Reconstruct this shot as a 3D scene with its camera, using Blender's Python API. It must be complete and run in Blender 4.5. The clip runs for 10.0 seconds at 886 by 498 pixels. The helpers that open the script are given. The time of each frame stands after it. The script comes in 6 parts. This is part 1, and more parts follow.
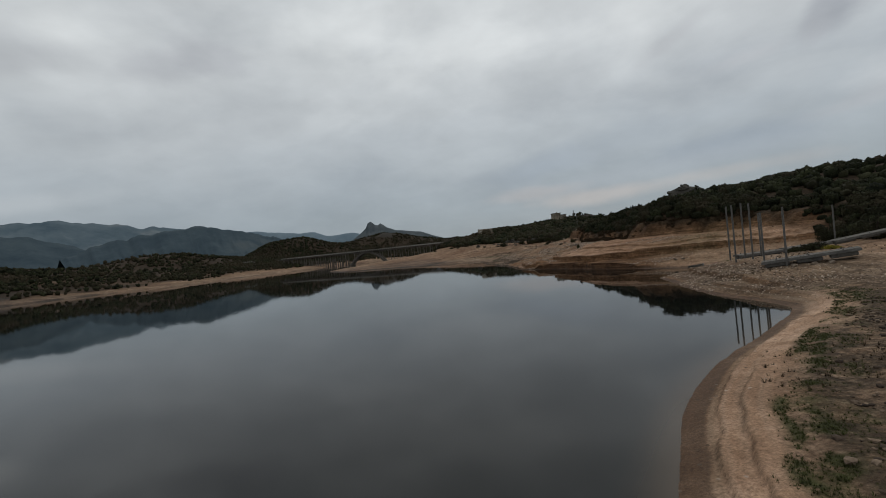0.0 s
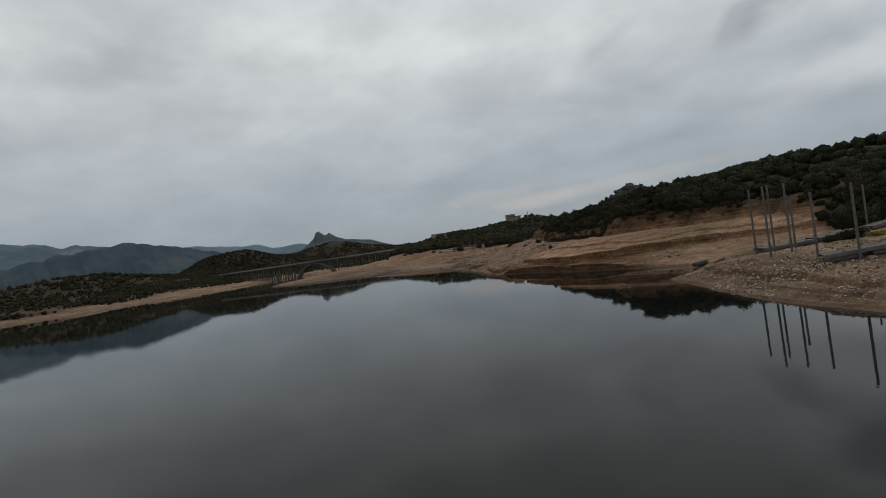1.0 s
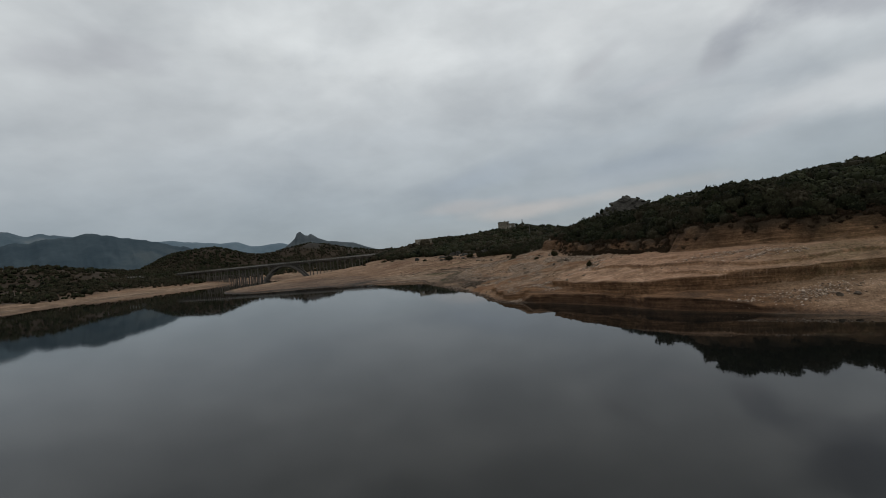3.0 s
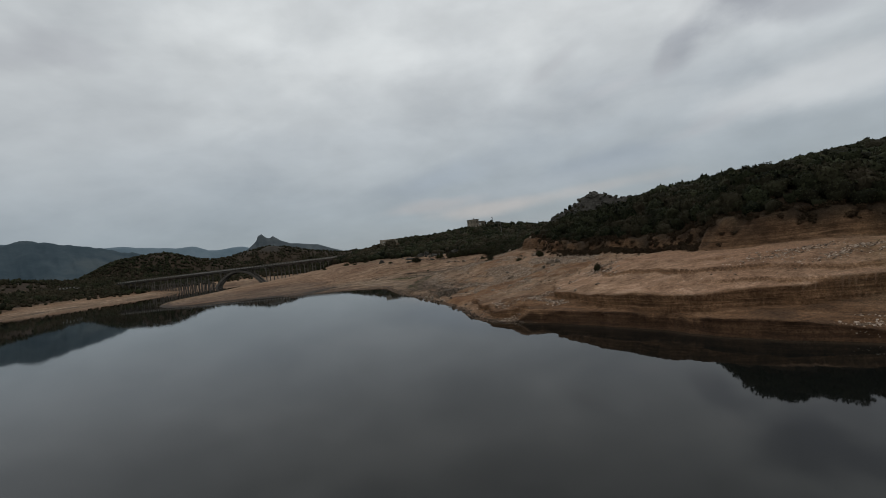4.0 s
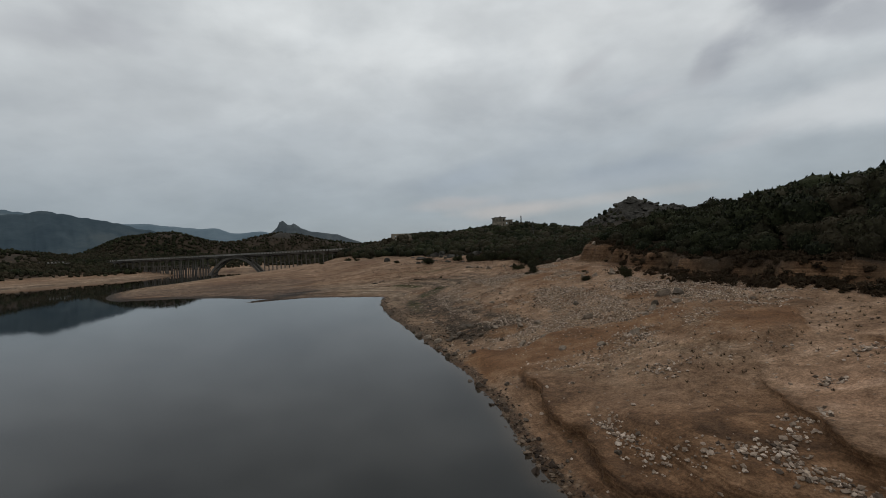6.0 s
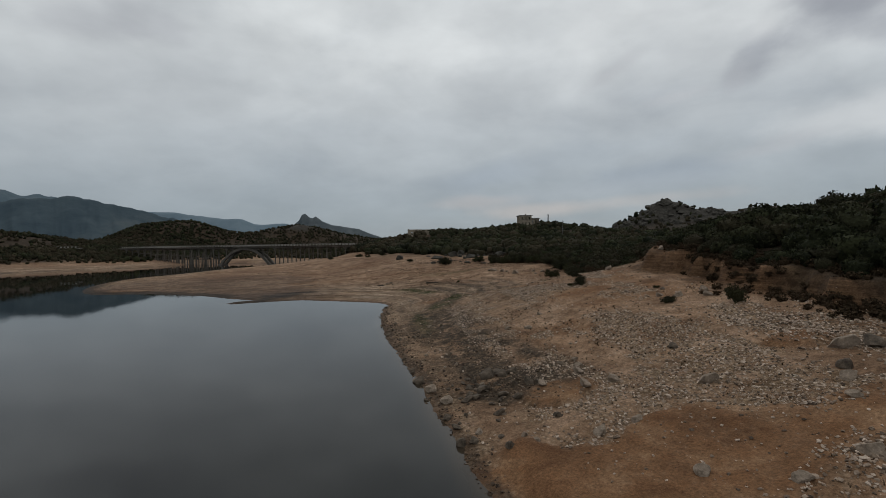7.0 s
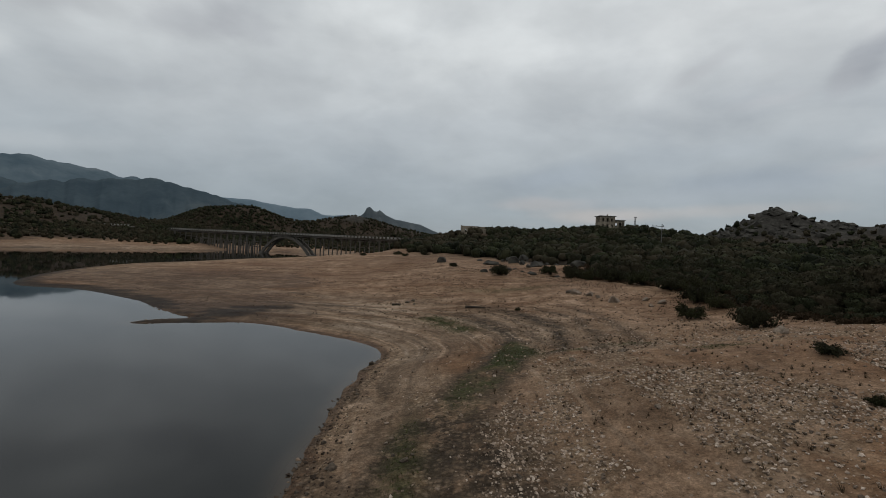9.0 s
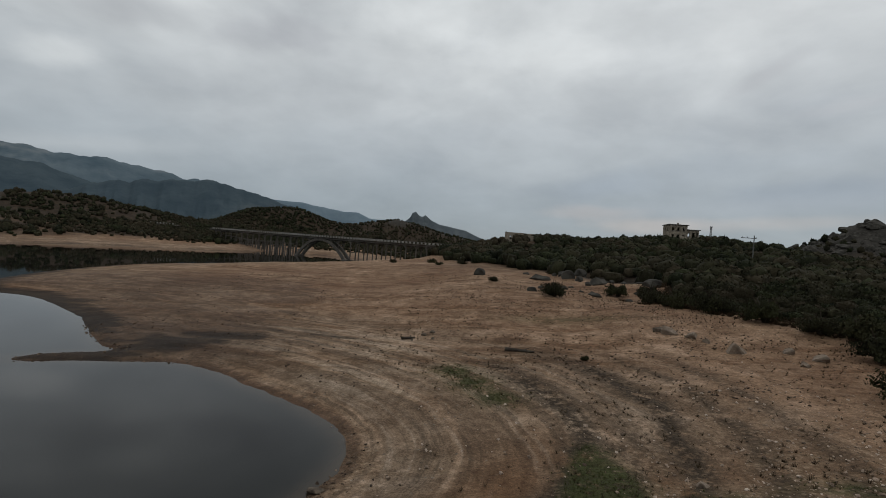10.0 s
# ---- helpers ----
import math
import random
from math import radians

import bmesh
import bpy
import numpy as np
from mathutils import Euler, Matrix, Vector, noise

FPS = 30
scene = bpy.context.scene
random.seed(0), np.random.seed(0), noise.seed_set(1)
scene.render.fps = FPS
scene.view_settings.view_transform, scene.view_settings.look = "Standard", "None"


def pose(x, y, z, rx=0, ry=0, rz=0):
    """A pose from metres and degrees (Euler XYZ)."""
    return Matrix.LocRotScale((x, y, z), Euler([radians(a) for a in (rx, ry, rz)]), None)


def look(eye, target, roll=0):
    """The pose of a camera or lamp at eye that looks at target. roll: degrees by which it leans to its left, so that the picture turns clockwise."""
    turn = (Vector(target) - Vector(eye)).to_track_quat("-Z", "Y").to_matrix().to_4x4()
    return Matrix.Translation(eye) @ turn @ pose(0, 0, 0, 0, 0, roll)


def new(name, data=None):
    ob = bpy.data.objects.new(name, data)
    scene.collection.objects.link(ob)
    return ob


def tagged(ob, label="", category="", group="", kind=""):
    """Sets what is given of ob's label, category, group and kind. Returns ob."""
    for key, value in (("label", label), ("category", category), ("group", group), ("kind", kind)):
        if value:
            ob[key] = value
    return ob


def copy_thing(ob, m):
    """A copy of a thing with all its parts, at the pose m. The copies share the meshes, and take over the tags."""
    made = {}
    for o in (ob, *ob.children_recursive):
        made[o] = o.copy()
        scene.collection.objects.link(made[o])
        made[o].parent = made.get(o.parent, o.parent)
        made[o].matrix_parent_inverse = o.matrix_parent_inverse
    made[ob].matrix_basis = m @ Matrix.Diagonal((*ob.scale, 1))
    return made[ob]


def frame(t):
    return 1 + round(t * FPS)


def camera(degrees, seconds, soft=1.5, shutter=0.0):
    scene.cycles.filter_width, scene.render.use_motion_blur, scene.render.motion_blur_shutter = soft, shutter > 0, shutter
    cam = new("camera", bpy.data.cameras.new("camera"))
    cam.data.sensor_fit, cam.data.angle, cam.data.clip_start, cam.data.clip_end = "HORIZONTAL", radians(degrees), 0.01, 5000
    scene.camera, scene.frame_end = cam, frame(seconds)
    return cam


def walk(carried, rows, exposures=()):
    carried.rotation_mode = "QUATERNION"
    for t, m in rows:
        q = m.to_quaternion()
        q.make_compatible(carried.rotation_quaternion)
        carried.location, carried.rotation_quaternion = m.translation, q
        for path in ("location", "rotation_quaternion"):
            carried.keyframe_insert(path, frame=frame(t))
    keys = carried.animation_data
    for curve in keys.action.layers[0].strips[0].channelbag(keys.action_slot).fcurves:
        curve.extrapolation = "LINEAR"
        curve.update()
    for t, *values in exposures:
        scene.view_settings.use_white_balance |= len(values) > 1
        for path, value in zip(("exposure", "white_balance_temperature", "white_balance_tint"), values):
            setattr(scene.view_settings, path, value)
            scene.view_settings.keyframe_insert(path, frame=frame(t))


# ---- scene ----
cam = camera(90.0, 10.0, soft=0.7)
PATH = [
    (0, (1.487, 2.372, 7.277), (1.472, 4.372, 7.273), -5.6),
    (0.5, (0.891, 9.602, 7.314), (0.99, 11.6, 7.309), -7.0),
    (1, (0.343, 16.885, 7.36), (0.549, 18.875, 7.358), -8.0),
    (1.5, (0.483, 24.622, 7.261), (0.747, 26.604, 7.258), -8.1),
    (2, (0.984, 32.498, 7.257), (1.226, 34.483, 7.261), -5.5),
    (2.5, (1.809, 40.674, 7.705), (2.029, 42.662, 7.728), -4.2),
    (2.7, (2.134, 43.916, 7.81), (2.371, 45.902, 7.835), -4.5),
    (3.8, (4.442, 61.257, 8.673), (4.858, 63.213, 8.671), -6.9),
    (4, (4.967, 64.597, 8.691), (5.398, 66.55, 8.692), -6.7),
    (4.5, (6.783, 73.215, 8.738), (7.174, 75.176, 8.741), -4.7),
    (5, (8.738, 81.813, 8.917), (9.11, 83.779, 8.92), -3.8),
    (5.5, (10.674, 90.477, 9.083), (11.031, 92.444, 9.085), -3.1),
    (5.7, (11.425, 93.941, 9.166), (11.782, 95.909, 9.168), -3.0),
    (6.8, (14.707, 112.072, 9.498), (14.989, 114.052, 9.489), -1.0),
    (7, (15.458, 115.505, 9.494), (15.717, 117.488, 9.486), -0.7),
    (7.5, (17.267, 124.451, 9.611), (17.495, 126.438, 9.6), -0.2),
    (8, (18.792, 133.343, 9.729), (18.953, 135.336, 9.716), 0.9),
    (8.5, (20.0, 141.965, 9.853), (20.068, 143.964, 9.839), 2.0),
    (9, (20.97, 150.497, 9.954), (20.958, 152.497, 9.936), 2.9),
    (9.5, (21.648, 159.375, 10.119), (21.581, 161.374, 10.101), 2.9),
    (10, (22.0, 168.509, 10.549), (21.786, 170.498, 10.545), 4.5),
]
walk(cam, [(t, look(eye, target, roll)) for t, eye, target, roll in PATH])

# ---------------------------------------------------------------- light
world = bpy.data.worlds.new("overcast_sky")
scene.world = world
world.use_nodes = True


def world_sky():
    nt = world.node_tree
    nt.nodes.clear()
    N, L = nt.nodes.new, nt.links.new
    out, bg = N("ShaderNodeOutputWorld"), N("ShaderNodeBackground")
    sky = N("ShaderNodeTexSky")
    sky.sky_type, sky.sun_disc = "NISHITA", False
    sky.sun_elevation, sky.sun_rotation = radians(48), radians(35)
    tc, sep = N("ShaderNodeTexCoord"), N("ShaderNodeSeparateXYZ")
    L(tc.outputs["Generated"], sep.inputs[0])
    # the cloud sheet is a plane overhead: direction divided by its height
    up = N("ShaderNodeMath"); up.operation = "MAXIMUM"; up.inputs[1].default_value = 0.0
    L(sep.outputs[2], up.inputs[0])
    upp = N("ShaderNodeMath"); upp.operation = "ADD"; upp.inputs[1].default_value = 0.34
    L(up.outputs[0], upp.inputs[0])
    px, py = N("ShaderNodeMath"), N("ShaderNodeMath")
    px.operation = py.operation = "DIVIDE"
    L(sep.outputs[0], px.inputs[0]); L(upp.outputs[0], px.inputs[1])
    L(sep.outputs[1], py.inputs[0]); L(upp.outputs[0], py.inputs[1])
    com = N("ShaderNodeCombineXYZ")
    L(px.outputs[0], com.inputs[0]); L(py.outputs[0], com.inputs[1])
    turn = N("ShaderNodeMapping"); turn.inputs["Rotation"].default_value = (0, 0, radians(-28)); turn.inputs["Scale"].default_value = (0.8, 1.05, 1)
    turn.inputs["Location"].default_value = (3.1, 7.7, 0)
    L(com.outputs[0], turn.inputs[0])
    big, fine = N("ShaderNodeTexNoise"), N("ShaderNodeTexNoise")
    big.inputs["Scale"].default_value, big.inputs["Detail"].default_value, big.inputs["Roughness"].default_value = 0.95, 8, 0.55
    big.inputs["Distortion"].default_value = 0.25
    fine.inputs["Scale"].default_value, fine.inputs["Detail"].default_value, fine.inputs["Distortion"].default_value = 2.8, 8, 0.5
    L(turn.outputs[0], big.inputs["Vector"]); L(turn.outputs[0], fine.inputs["Vector"])
    mixn = N("ShaderNodeMix"); mixn.inputs[0].default_value = 0.42
    L(big.outputs["Fac"], mixn.inputs[2]); L(fine.outputs["Fac"], mixn.inputs[3])
    ramp = N("ShaderNodeValToRGB")
    e = ramp.color_ramp.elements
    e[0].position, e[0].color = 0.30, (*CLOUD_DARK, 1)
    e[1].position, e[1].color = 0.58, (*CLOUD_LIGHT, 1)
    mid = e.new(0.42); mid.color = (*CLOUD_MID, 1)
    east = N("ShaderNodeMath"); east.operation = "MULTIPLY_ADD"; east.inputs[1].default_value = -0.015; east.inputs[2].default_value = -0.015
    L(sep.outputs[0], east.inputs[0])
    thick = N("ShaderNodeMath"); thick.operation = "ADD"
    L(mixn.outputs[0], thick.inputs[0]); L(east.outputs[0], thick.inputs[1])
    L(thick.outputs[0], ramp.inputs[0])
    # far clouds thin out into a cooler band over the horizon
    hz = N("ShaderNodeMapRange"); hz.interpolation_type = "SMOOTHSTEP"
    hz.inputs[1].default_value, hz.inputs[2].default_value, hz.inputs[3].default_value, hz.inputs[4].default_value = 0.02, 0.42, 0.8, 0.0
    L(sep.outputs[2], hz.inputs[0])
    band = N("ShaderNodeMix"); band.data_type = "RGBA"
    L(hz.outputs[0], band.inputs[0]); L(ramp.outputs[0], band.inputs[6]); band.inputs[7].default_value = (*HORIZON, 1)
    # single clouds: bearing, height, half width and half height in degrees, tone
    az, el = N("ShaderNodeMath"), N("ShaderNodeMath")
    az.operation, el.operation = "ARCTAN2", "ARCSINE"
    L(sep.outputs[0], az.inputs[0]); L(sep.outputs[1], az.inputs[1]); L(sep.outputs[2], el.inputs[0])
    angles = N("ShaderNodeCombineXYZ"); L(az.outputs[0], angles.inputs[0]); L(el.outputs[0], angles.inputs[1])
    shape = N("ShaderNodeTexNoise")
    shape.inputs["Scale"].default_value, shape.inputs["Detail"].default_value, shape.inputs["Roughness"].default_value = 5.5, 6, 0.52
    stretch = N("ShaderNodeMapping"); stretch.inputs["Scale"].default_value = (0.9, 1.5, 1); stretch.inputs["Rotation"].default_value = (0, 0, radians(-12))
    L(angles.outputs[0], stretch.inputs[0]); L(stretch.outputs[0], shape.inputs["Vector"])
    for bearing, high, wide, tall, tone, much, lean in CLOUDS:
        place = N("ShaderNodeMapping"); place.vector_type = "TEXTURE"
        place.inputs["Location"].default_value = (radians(bearing), radians(high), 0)
        place.inputs["Scale"].default_value = (radians(wide), radians(tall), 1)
        place.inputs["Rotation"].default_value = (0, 0, radians(lean))
        L(angles.outputs[0], place.inputs[0])
        far = N("ShaderNodeVectorMath"); far.operation = "LENGTH"; L(place.outputs[0], far.inputs[0])
        ragged = N("ShaderNodeMath"); ragged.operation = "MULTIPLY_ADD"; ragged.inputs[1].default_value = -2.6
        L(shape.outputs["Fac"], ragged.inputs[0]); L(far.outputs["Value"], ragged.inputs[2])
        mask = N("ShaderNodeMapRange"); mask.interpolation_type = "SMOOTHSTEP"
        mask.inputs[1].default_value, mask.inputs[2].default_value, mask.inputs[3].default_value, mask.inputs[4].default_value = 0.2, -1.1, 0.0, much
        L(ragged.outputs[0], mask.inputs[0])
        lay = N("ShaderNodeMix"); lay.data_type = "RGBA"
        L(mask.outputs[0], lay.inputs[0]); L(band.outputs[2], lay.inputs[6]); lay.inputs[7].default_value = (*tone, 1)
        band = lay
    # small ragged folds all over the sheet
    folds, crumple = N("ShaderNodeTexNoise"), N("ShaderNodeMapping")
    crumple.inputs["Scale"].default_value = (1.0, 2.0, 1); crumple.inputs["Rotation"].default_value = (0, 0, radians(-14))
    L(angles.outputs[0], crumple.inputs[0]); L(crumple.outputs[0], folds.inputs["Vector"])
    folds.inputs["Scale"].default_value, folds.inputs["Detail"].default_value, folds.inputs["Roughness"].default_value, folds.inputs["Distortion"].default_value = 6.5, 6, 0.52, 0.15
    shade = N("ShaderNodeMapRange")
    shade.inputs[1].default_value, shade.inputs[2].default_value, shade.inputs[3].default_value, shade.inputs[4].default_value = 0.34, 0.66, 0.93, 1.05
    L(folds.outputs["Fac"], shade.inputs[0])
    lay = N("ShaderNodeMix"); lay.data_type = "RGBA"; lay.blend_type = "MULTIPLY"; lay.inputs[0].default_value = 1.0
    L(band.outputs[2], lay.inputs[6]); L(shade.outputs[0], lay.inputs[7])
    band = lay
    # a little clear-sky light through the sheet
    thin = N("ShaderNodeMix"); thin.data_type = "RGBA"; thin.blend_type = "ADD"; thin.inputs[0].default_value = 0.006
    L(band.outputs[2], thin.inputs[6]); L(sky.outputs[0], thin.inputs[7])
    L(thin.outputs[2], bg.inputs["Color"])
    bg.inputs["Strength"].default_value = SKY_STRENGTH
    L(bg.outputs[0], out.inputs[0])


CLOUD_DARK, CLOUD_MID, CLOUD_LIGHT = (0.40, 0.425, 0.445), (0.495, 0.52, 0.53), (0.605, 0.63, 0.635)
DARK_PUFF, GREY_PUFF, BLUE_BAND, BRIGHT, ROSE = (0.25, 0.265, 0.295), (0.385, 0.40, 0.42), (0.275, 0.315, 0.36), (0.68, 0.705, 0.705), (0.43, 0.41, 0.405)
CLOUDS = [(8, 12, 15, 2.4, (0.42, 0.455, 0.475), 0.45, 4), (-9, 14.2, 14, 1.6, (0.42, 0.455, 0.48), 0.45, 6), (-28, 16.5, 14, 3.4, (0.44, 0.465, 0.48), 0.45, 8), (-46, 7.5, 8, 1.1, (0.46, 0.49, 0.51), 0.5, 10),
          (3, 24.5, 10, 3.6, BRIGHT, 0.55, 0), (-10, 27.5, 8, 3.0, BRIGHT, 0.6, 0), (-40, 24, 3.2, 1.6, BRIGHT, 0.5, 10), (-48, 15.6, 4, 1.4, BRIGHT, 0.5, 15), (53, 11.8, 8, 2.4, (0.60, 0.615, 0.62), 0.6, 0), (24, 24, 7, 3, BRIGHT, 0.35, 0),
          (14, 9.2, 8, 1.6, BLUE_BAND, 0.8, 8), (32, 7.8, 9, 1.7, BLUE_BAND, 0.85, 4), (23, 10.4, 14, 1.6, (0.36, 0.40, 0.432), 0.6, 5), (24, 6.6, 14, 1.2, (0.335, 0.37, 0.405), 0.6, 3), (44, 9.9, 4, 0.8, GREY_PUFF, 0.5, 10), (28.4, 20, 4, 0.8, (0.43, 0.445, 0.46), 0.55, 28), (35.6, 16.4, 3.5, 0.7, (0.44, 0.455, 0.47), 0.5, 5),
          (-32, 22, 4.4, 1.7, GREY_PUFF, 0.6, 12), (-25.8, 23.4, 4.2, 1.6, GREY_PUFF, 0.55, -8), (-43.5, 21.6, 4.2, 2.2, (0.40, 0.42, 0.435), 0.6, 10), (-42, 21, 6, 1.4, (0.42, 0.435, 0.45), 0.4, 12),
          (21, 4.6, 9, 0.9, ROSE, 0.75, 2), (12, 5.7, 6, 0.8, (0.39, 0.38, 0.385), 0.6, 3), (33, 5.4, 8, 0.7, (0.40, 0.39, 0.39), 0.5, 2),
          (42.4, 18.8, 3.4, 1.5, DARK_PUFF, 0.52, 48), (41, 17.2, 1.8, 1.0, GREY_PUFF, 0.5, 60), (50, 22.2, 7.5, 3.0, DARK_PUFF, 0.85, 12), (54, 19, 5, 1.8, (0.30, 0.315, 0.34), 0.6, 0), (43.6, 21.6, 1.8, 1.2, (0.60, 0.615, 0.62), 0.5, 20)]
HORIZON, SKY_STRENGTH = (0.195, 0.24, 0.282), 1.03
world_sky()

sun_data = bpy.data.lights.new("sun", "SUN")
sun_data.energy, sun_data.angle, sun_data.color = 0.3, radians(25), (1.0, 0.95, 0.88)
sun = new("sun", sun_data)
sun.matrix_basis = look((60, 80, 120), (0, 0, 0))
tagged(sun, "soft sun behind an overcast sky", "sun", kind="structure")

# ---------------------------------------------------------------- small tools


def hash01(ix, iy, seed):
    h = np.sin(ix * 127.1 + iy * 311.7 + seed * 74.7) * 43758.5453
    return h - np.floor(h)


def vnoise(x, y, seed=0):
    """Smooth value noise, 0 to 1, for arrays."""
    ix, iy = np.floor(x), np.floor(y)
    fx, fy = x - ix, y - iy
    fx, fy = fx * fx * (3 - 2 * fx), fy * fy * (3 - 2 * fy)
    a, b = hash01(ix, iy, seed), hash01(ix + 1, iy, seed)
    c, d = hash01(ix, iy + 1, seed), hash01(ix + 1, iy + 1, seed)
    return (a * (1 - fx) + b * fx) * (1 - fy) + (c * (1 - fx) + d * fx) * fy


def fbm(x, y, octaves=4, seed=0):
    """Fractal noise, about -1 to 1."""
    total, amp, norm = 0.0, 1.0, 0.0
    for k in range(octaves):
        total = total + amp * (2 * vnoise(x * 2 ** k + 17.3 * k, y * 2 ** k - 9.1 * k, seed + k) - 1)
        norm += amp
        amp *= 0.5
    return total / norm * 1.6


def sstep(v, a, b):
    t = np.clip((v - a) / (b - a), 0, 1)
    return t * t * (3 - 2 * t)


def mesh_from(name, verts, faces, smooth=True):
    """A mesh from arrays: verts n x 3, faces m x 3 or m x 4."""
    me = bpy.data.meshes.new(name)
    verts, faces = np.asarray(verts, np.float32), np.asarray(faces, np.int32)
    k = faces.shape[1]
    me.vertices.add(len(verts)); me.vertices.foreach_set("co", verts.ravel())
    me.loops.add(faces.size); me.loops.foreach_set("vertex_index", faces.ravel())
    me.polygons.add(len(faces)); me.polygons.foreach_set("loop_start", np.arange(0, faces.size, k, dtype=np.int32))
    me.update(calc_edges=True)
    me.polygons.foreach_set("use_smooth", np.full(len(faces), smooth))
    me.validate()
    return me


def attribute(me, name, values):
    at = me.attributes.new(name, "FLOAT", "POINT")
    at.data.foreach_set("value", np.asarray(values, np.float32))


def part(name, bm, material, parent=None, label=""):
    """Links a bmesh as one mesh object, under a thing or a part."""
    me = bpy.data.meshes.new(name)
    bm.normal_update()
    bm.to_mesh(me)
    bm.free()
    me.materials.append(material)
    ob = new(name, me)
    ob.parent = parent
    if label:
        ob["label"] = label
    return ob


def share(name, me, parent=None, m=None):
    ob = new(name, me)
    ob.parent = parent
    if m is not None:
        ob.matrix_basis = m
    return ob


def empty(name, m, label, category, group="", kind=""):
    ob = new(name)
    ob.empty_display_size = 0.3
    ob.matrix_basis = m
    return tagged(ob, label, category, group, kind)


def box(bm, size, at=(0, 0, 0), turn=None, bevel=0.0):
    m = Matrix.Translation(at) @ (turn.to_4x4() if turn else Matrix()) @ Matrix.Diagonal((*size, 1))
    made = bmesh.ops.create_cube(bm, size=1, matrix=m)["verts"]
    if bevel:
        edges = list({e for v in made for e in v.link_edges})
        bmesh.ops.bevel(bm, geom=edges, offset=bevel, segments=1, affect="EDGES")
    return made


def rod(bm, a, b, r0, r1=None, sides=8):
    """A tapered round bar from a to b."""
    a, b = Vector(a), Vector(b)
    axis = b - a
    m = Matrix.Translation((a + b) / 2) @ axis.to_track_quat("Z", "Y").to_matrix().to_4x4()
    bmesh.ops.create_cone(bm, cap_ends=True, segments=sides, radius1=r0, radius2=r0 if r1 is None else r1, depth=axis.length, matrix=m)


def beam(bm, a, b, w, h):
    """A square bar from a to b, w wide and h high."""
    a, b = Vector(a), Vector(b)
    axis = b - a
    side = axis.cross(Vector((0, 0, 1)))
    side = side.normalized() if side.length > 1e-4 else Vector((1, 0, 0))
    up = side.cross(axis).normalized()
    turn = Matrix((side, axis.normalized(), up)).transposed()
    box(bm, (w, axis.length, h), (a + b) / 2, turn)


# ---------------------------------------------------------------- materials
def material(name, rough=0.9, spec=0.3):
    mt = bpy.data.materials.new(name)
    mt.use_nodes = True
    nt = mt.node_tree
    b = nt.nodes["Principled BSDF"]
    b.inputs["Roughness"].default_value = rough
    b.inputs["Specular IOR Level"].default_value = spec
    return mt, nt, b


def noise_node(nt, scale, detail=5, rough=0.6, vec=None, distort=0.0):
    n = nt.nodes.new("ShaderNodeTexNoise")
    n.inputs["Scale"].default_value, n.inputs["Detail"].default_value = scale, detail
    n.inputs["Roughness"].default_value, n.inputs["Distortion"].default_value = rough, distort
    if vec is not None:
        nt.links.new(vec, n.inputs["Vector"])
    return n.outputs["Fac"]


def ramp_node(nt, fac, stops):
    r = nt.nodes.new("ShaderNodeValToRGB")
    el = r.color_ramp.elements
    while len(el) < len(stops):
        el.new(0.5)
    for e, (p, c) in zip(el, stops):
        e.position, e.color = p, (*c, 1)
    nt.links.new(fac, r.inputs[0])
    return r.outputs[0]


def mix_node(nt, fac, a, b, blend="MIX"):
    m = nt.nodes.new("ShaderNodeMix")
    m.data_type, m.blend_type = "RGBA", blend
    for sock, v in ((m.inputs[0], fac), (m.inputs[6], a), (m.inputs[7], b)):
        if isinstance(v, (int, float)):
            sock.default_value = v
        elif isinstance(v, tuple):
            sock.default_value = (*v, 1)
        else:
            nt.links.new(v, sock)
    return m.outputs[2]


def math_node(nt, op, a, b=0.0, clamp=False):
    m = nt.nodes.new("ShaderNodeMath")
    m.operation, m.use_clamp = op, clamp
    for sock, v in ((m.inputs[0], a), (m.inputs[1], b)):
        if isinstance(v, (int, float)):
            sock.default_value = v
        else:
            nt.links.new(v, sock)
    return m.outputs[0]


def map_node(nt, v, a, b, c=0.0, d=1.0):
    m = nt.nodes.new("ShaderNodeMapRange")
    m.interpolation_type = "SMOOTHSTEP"
    nt.links.new(v, m.inputs[0])
    for i, x in enumerate((a, b, c, d)):
        m.inputs[i + 1].default_value = x
    return m.outputs[0]


def bump_node(nt, b, height, strength, distance):
    n = nt.nodes.new("ShaderNodeBump")
    n.inputs["Strength"].default_value, n.inputs["Distance"].default_value = strength, distance
    nt.links.new(height, n.inputs["Height"])
    nt.links.new(n.outputs[0], b.inputs["Normal"])
    return n


def coords(nt, kind="Object"):
    return nt.nodes.new("ShaderNodeTexCoord").outputs[kind]


def attr_node(nt, name):
    a = nt.nodes.new("ShaderNodeAttribute")
    a.attribute_name = name
    return a.outputs["Fac"]


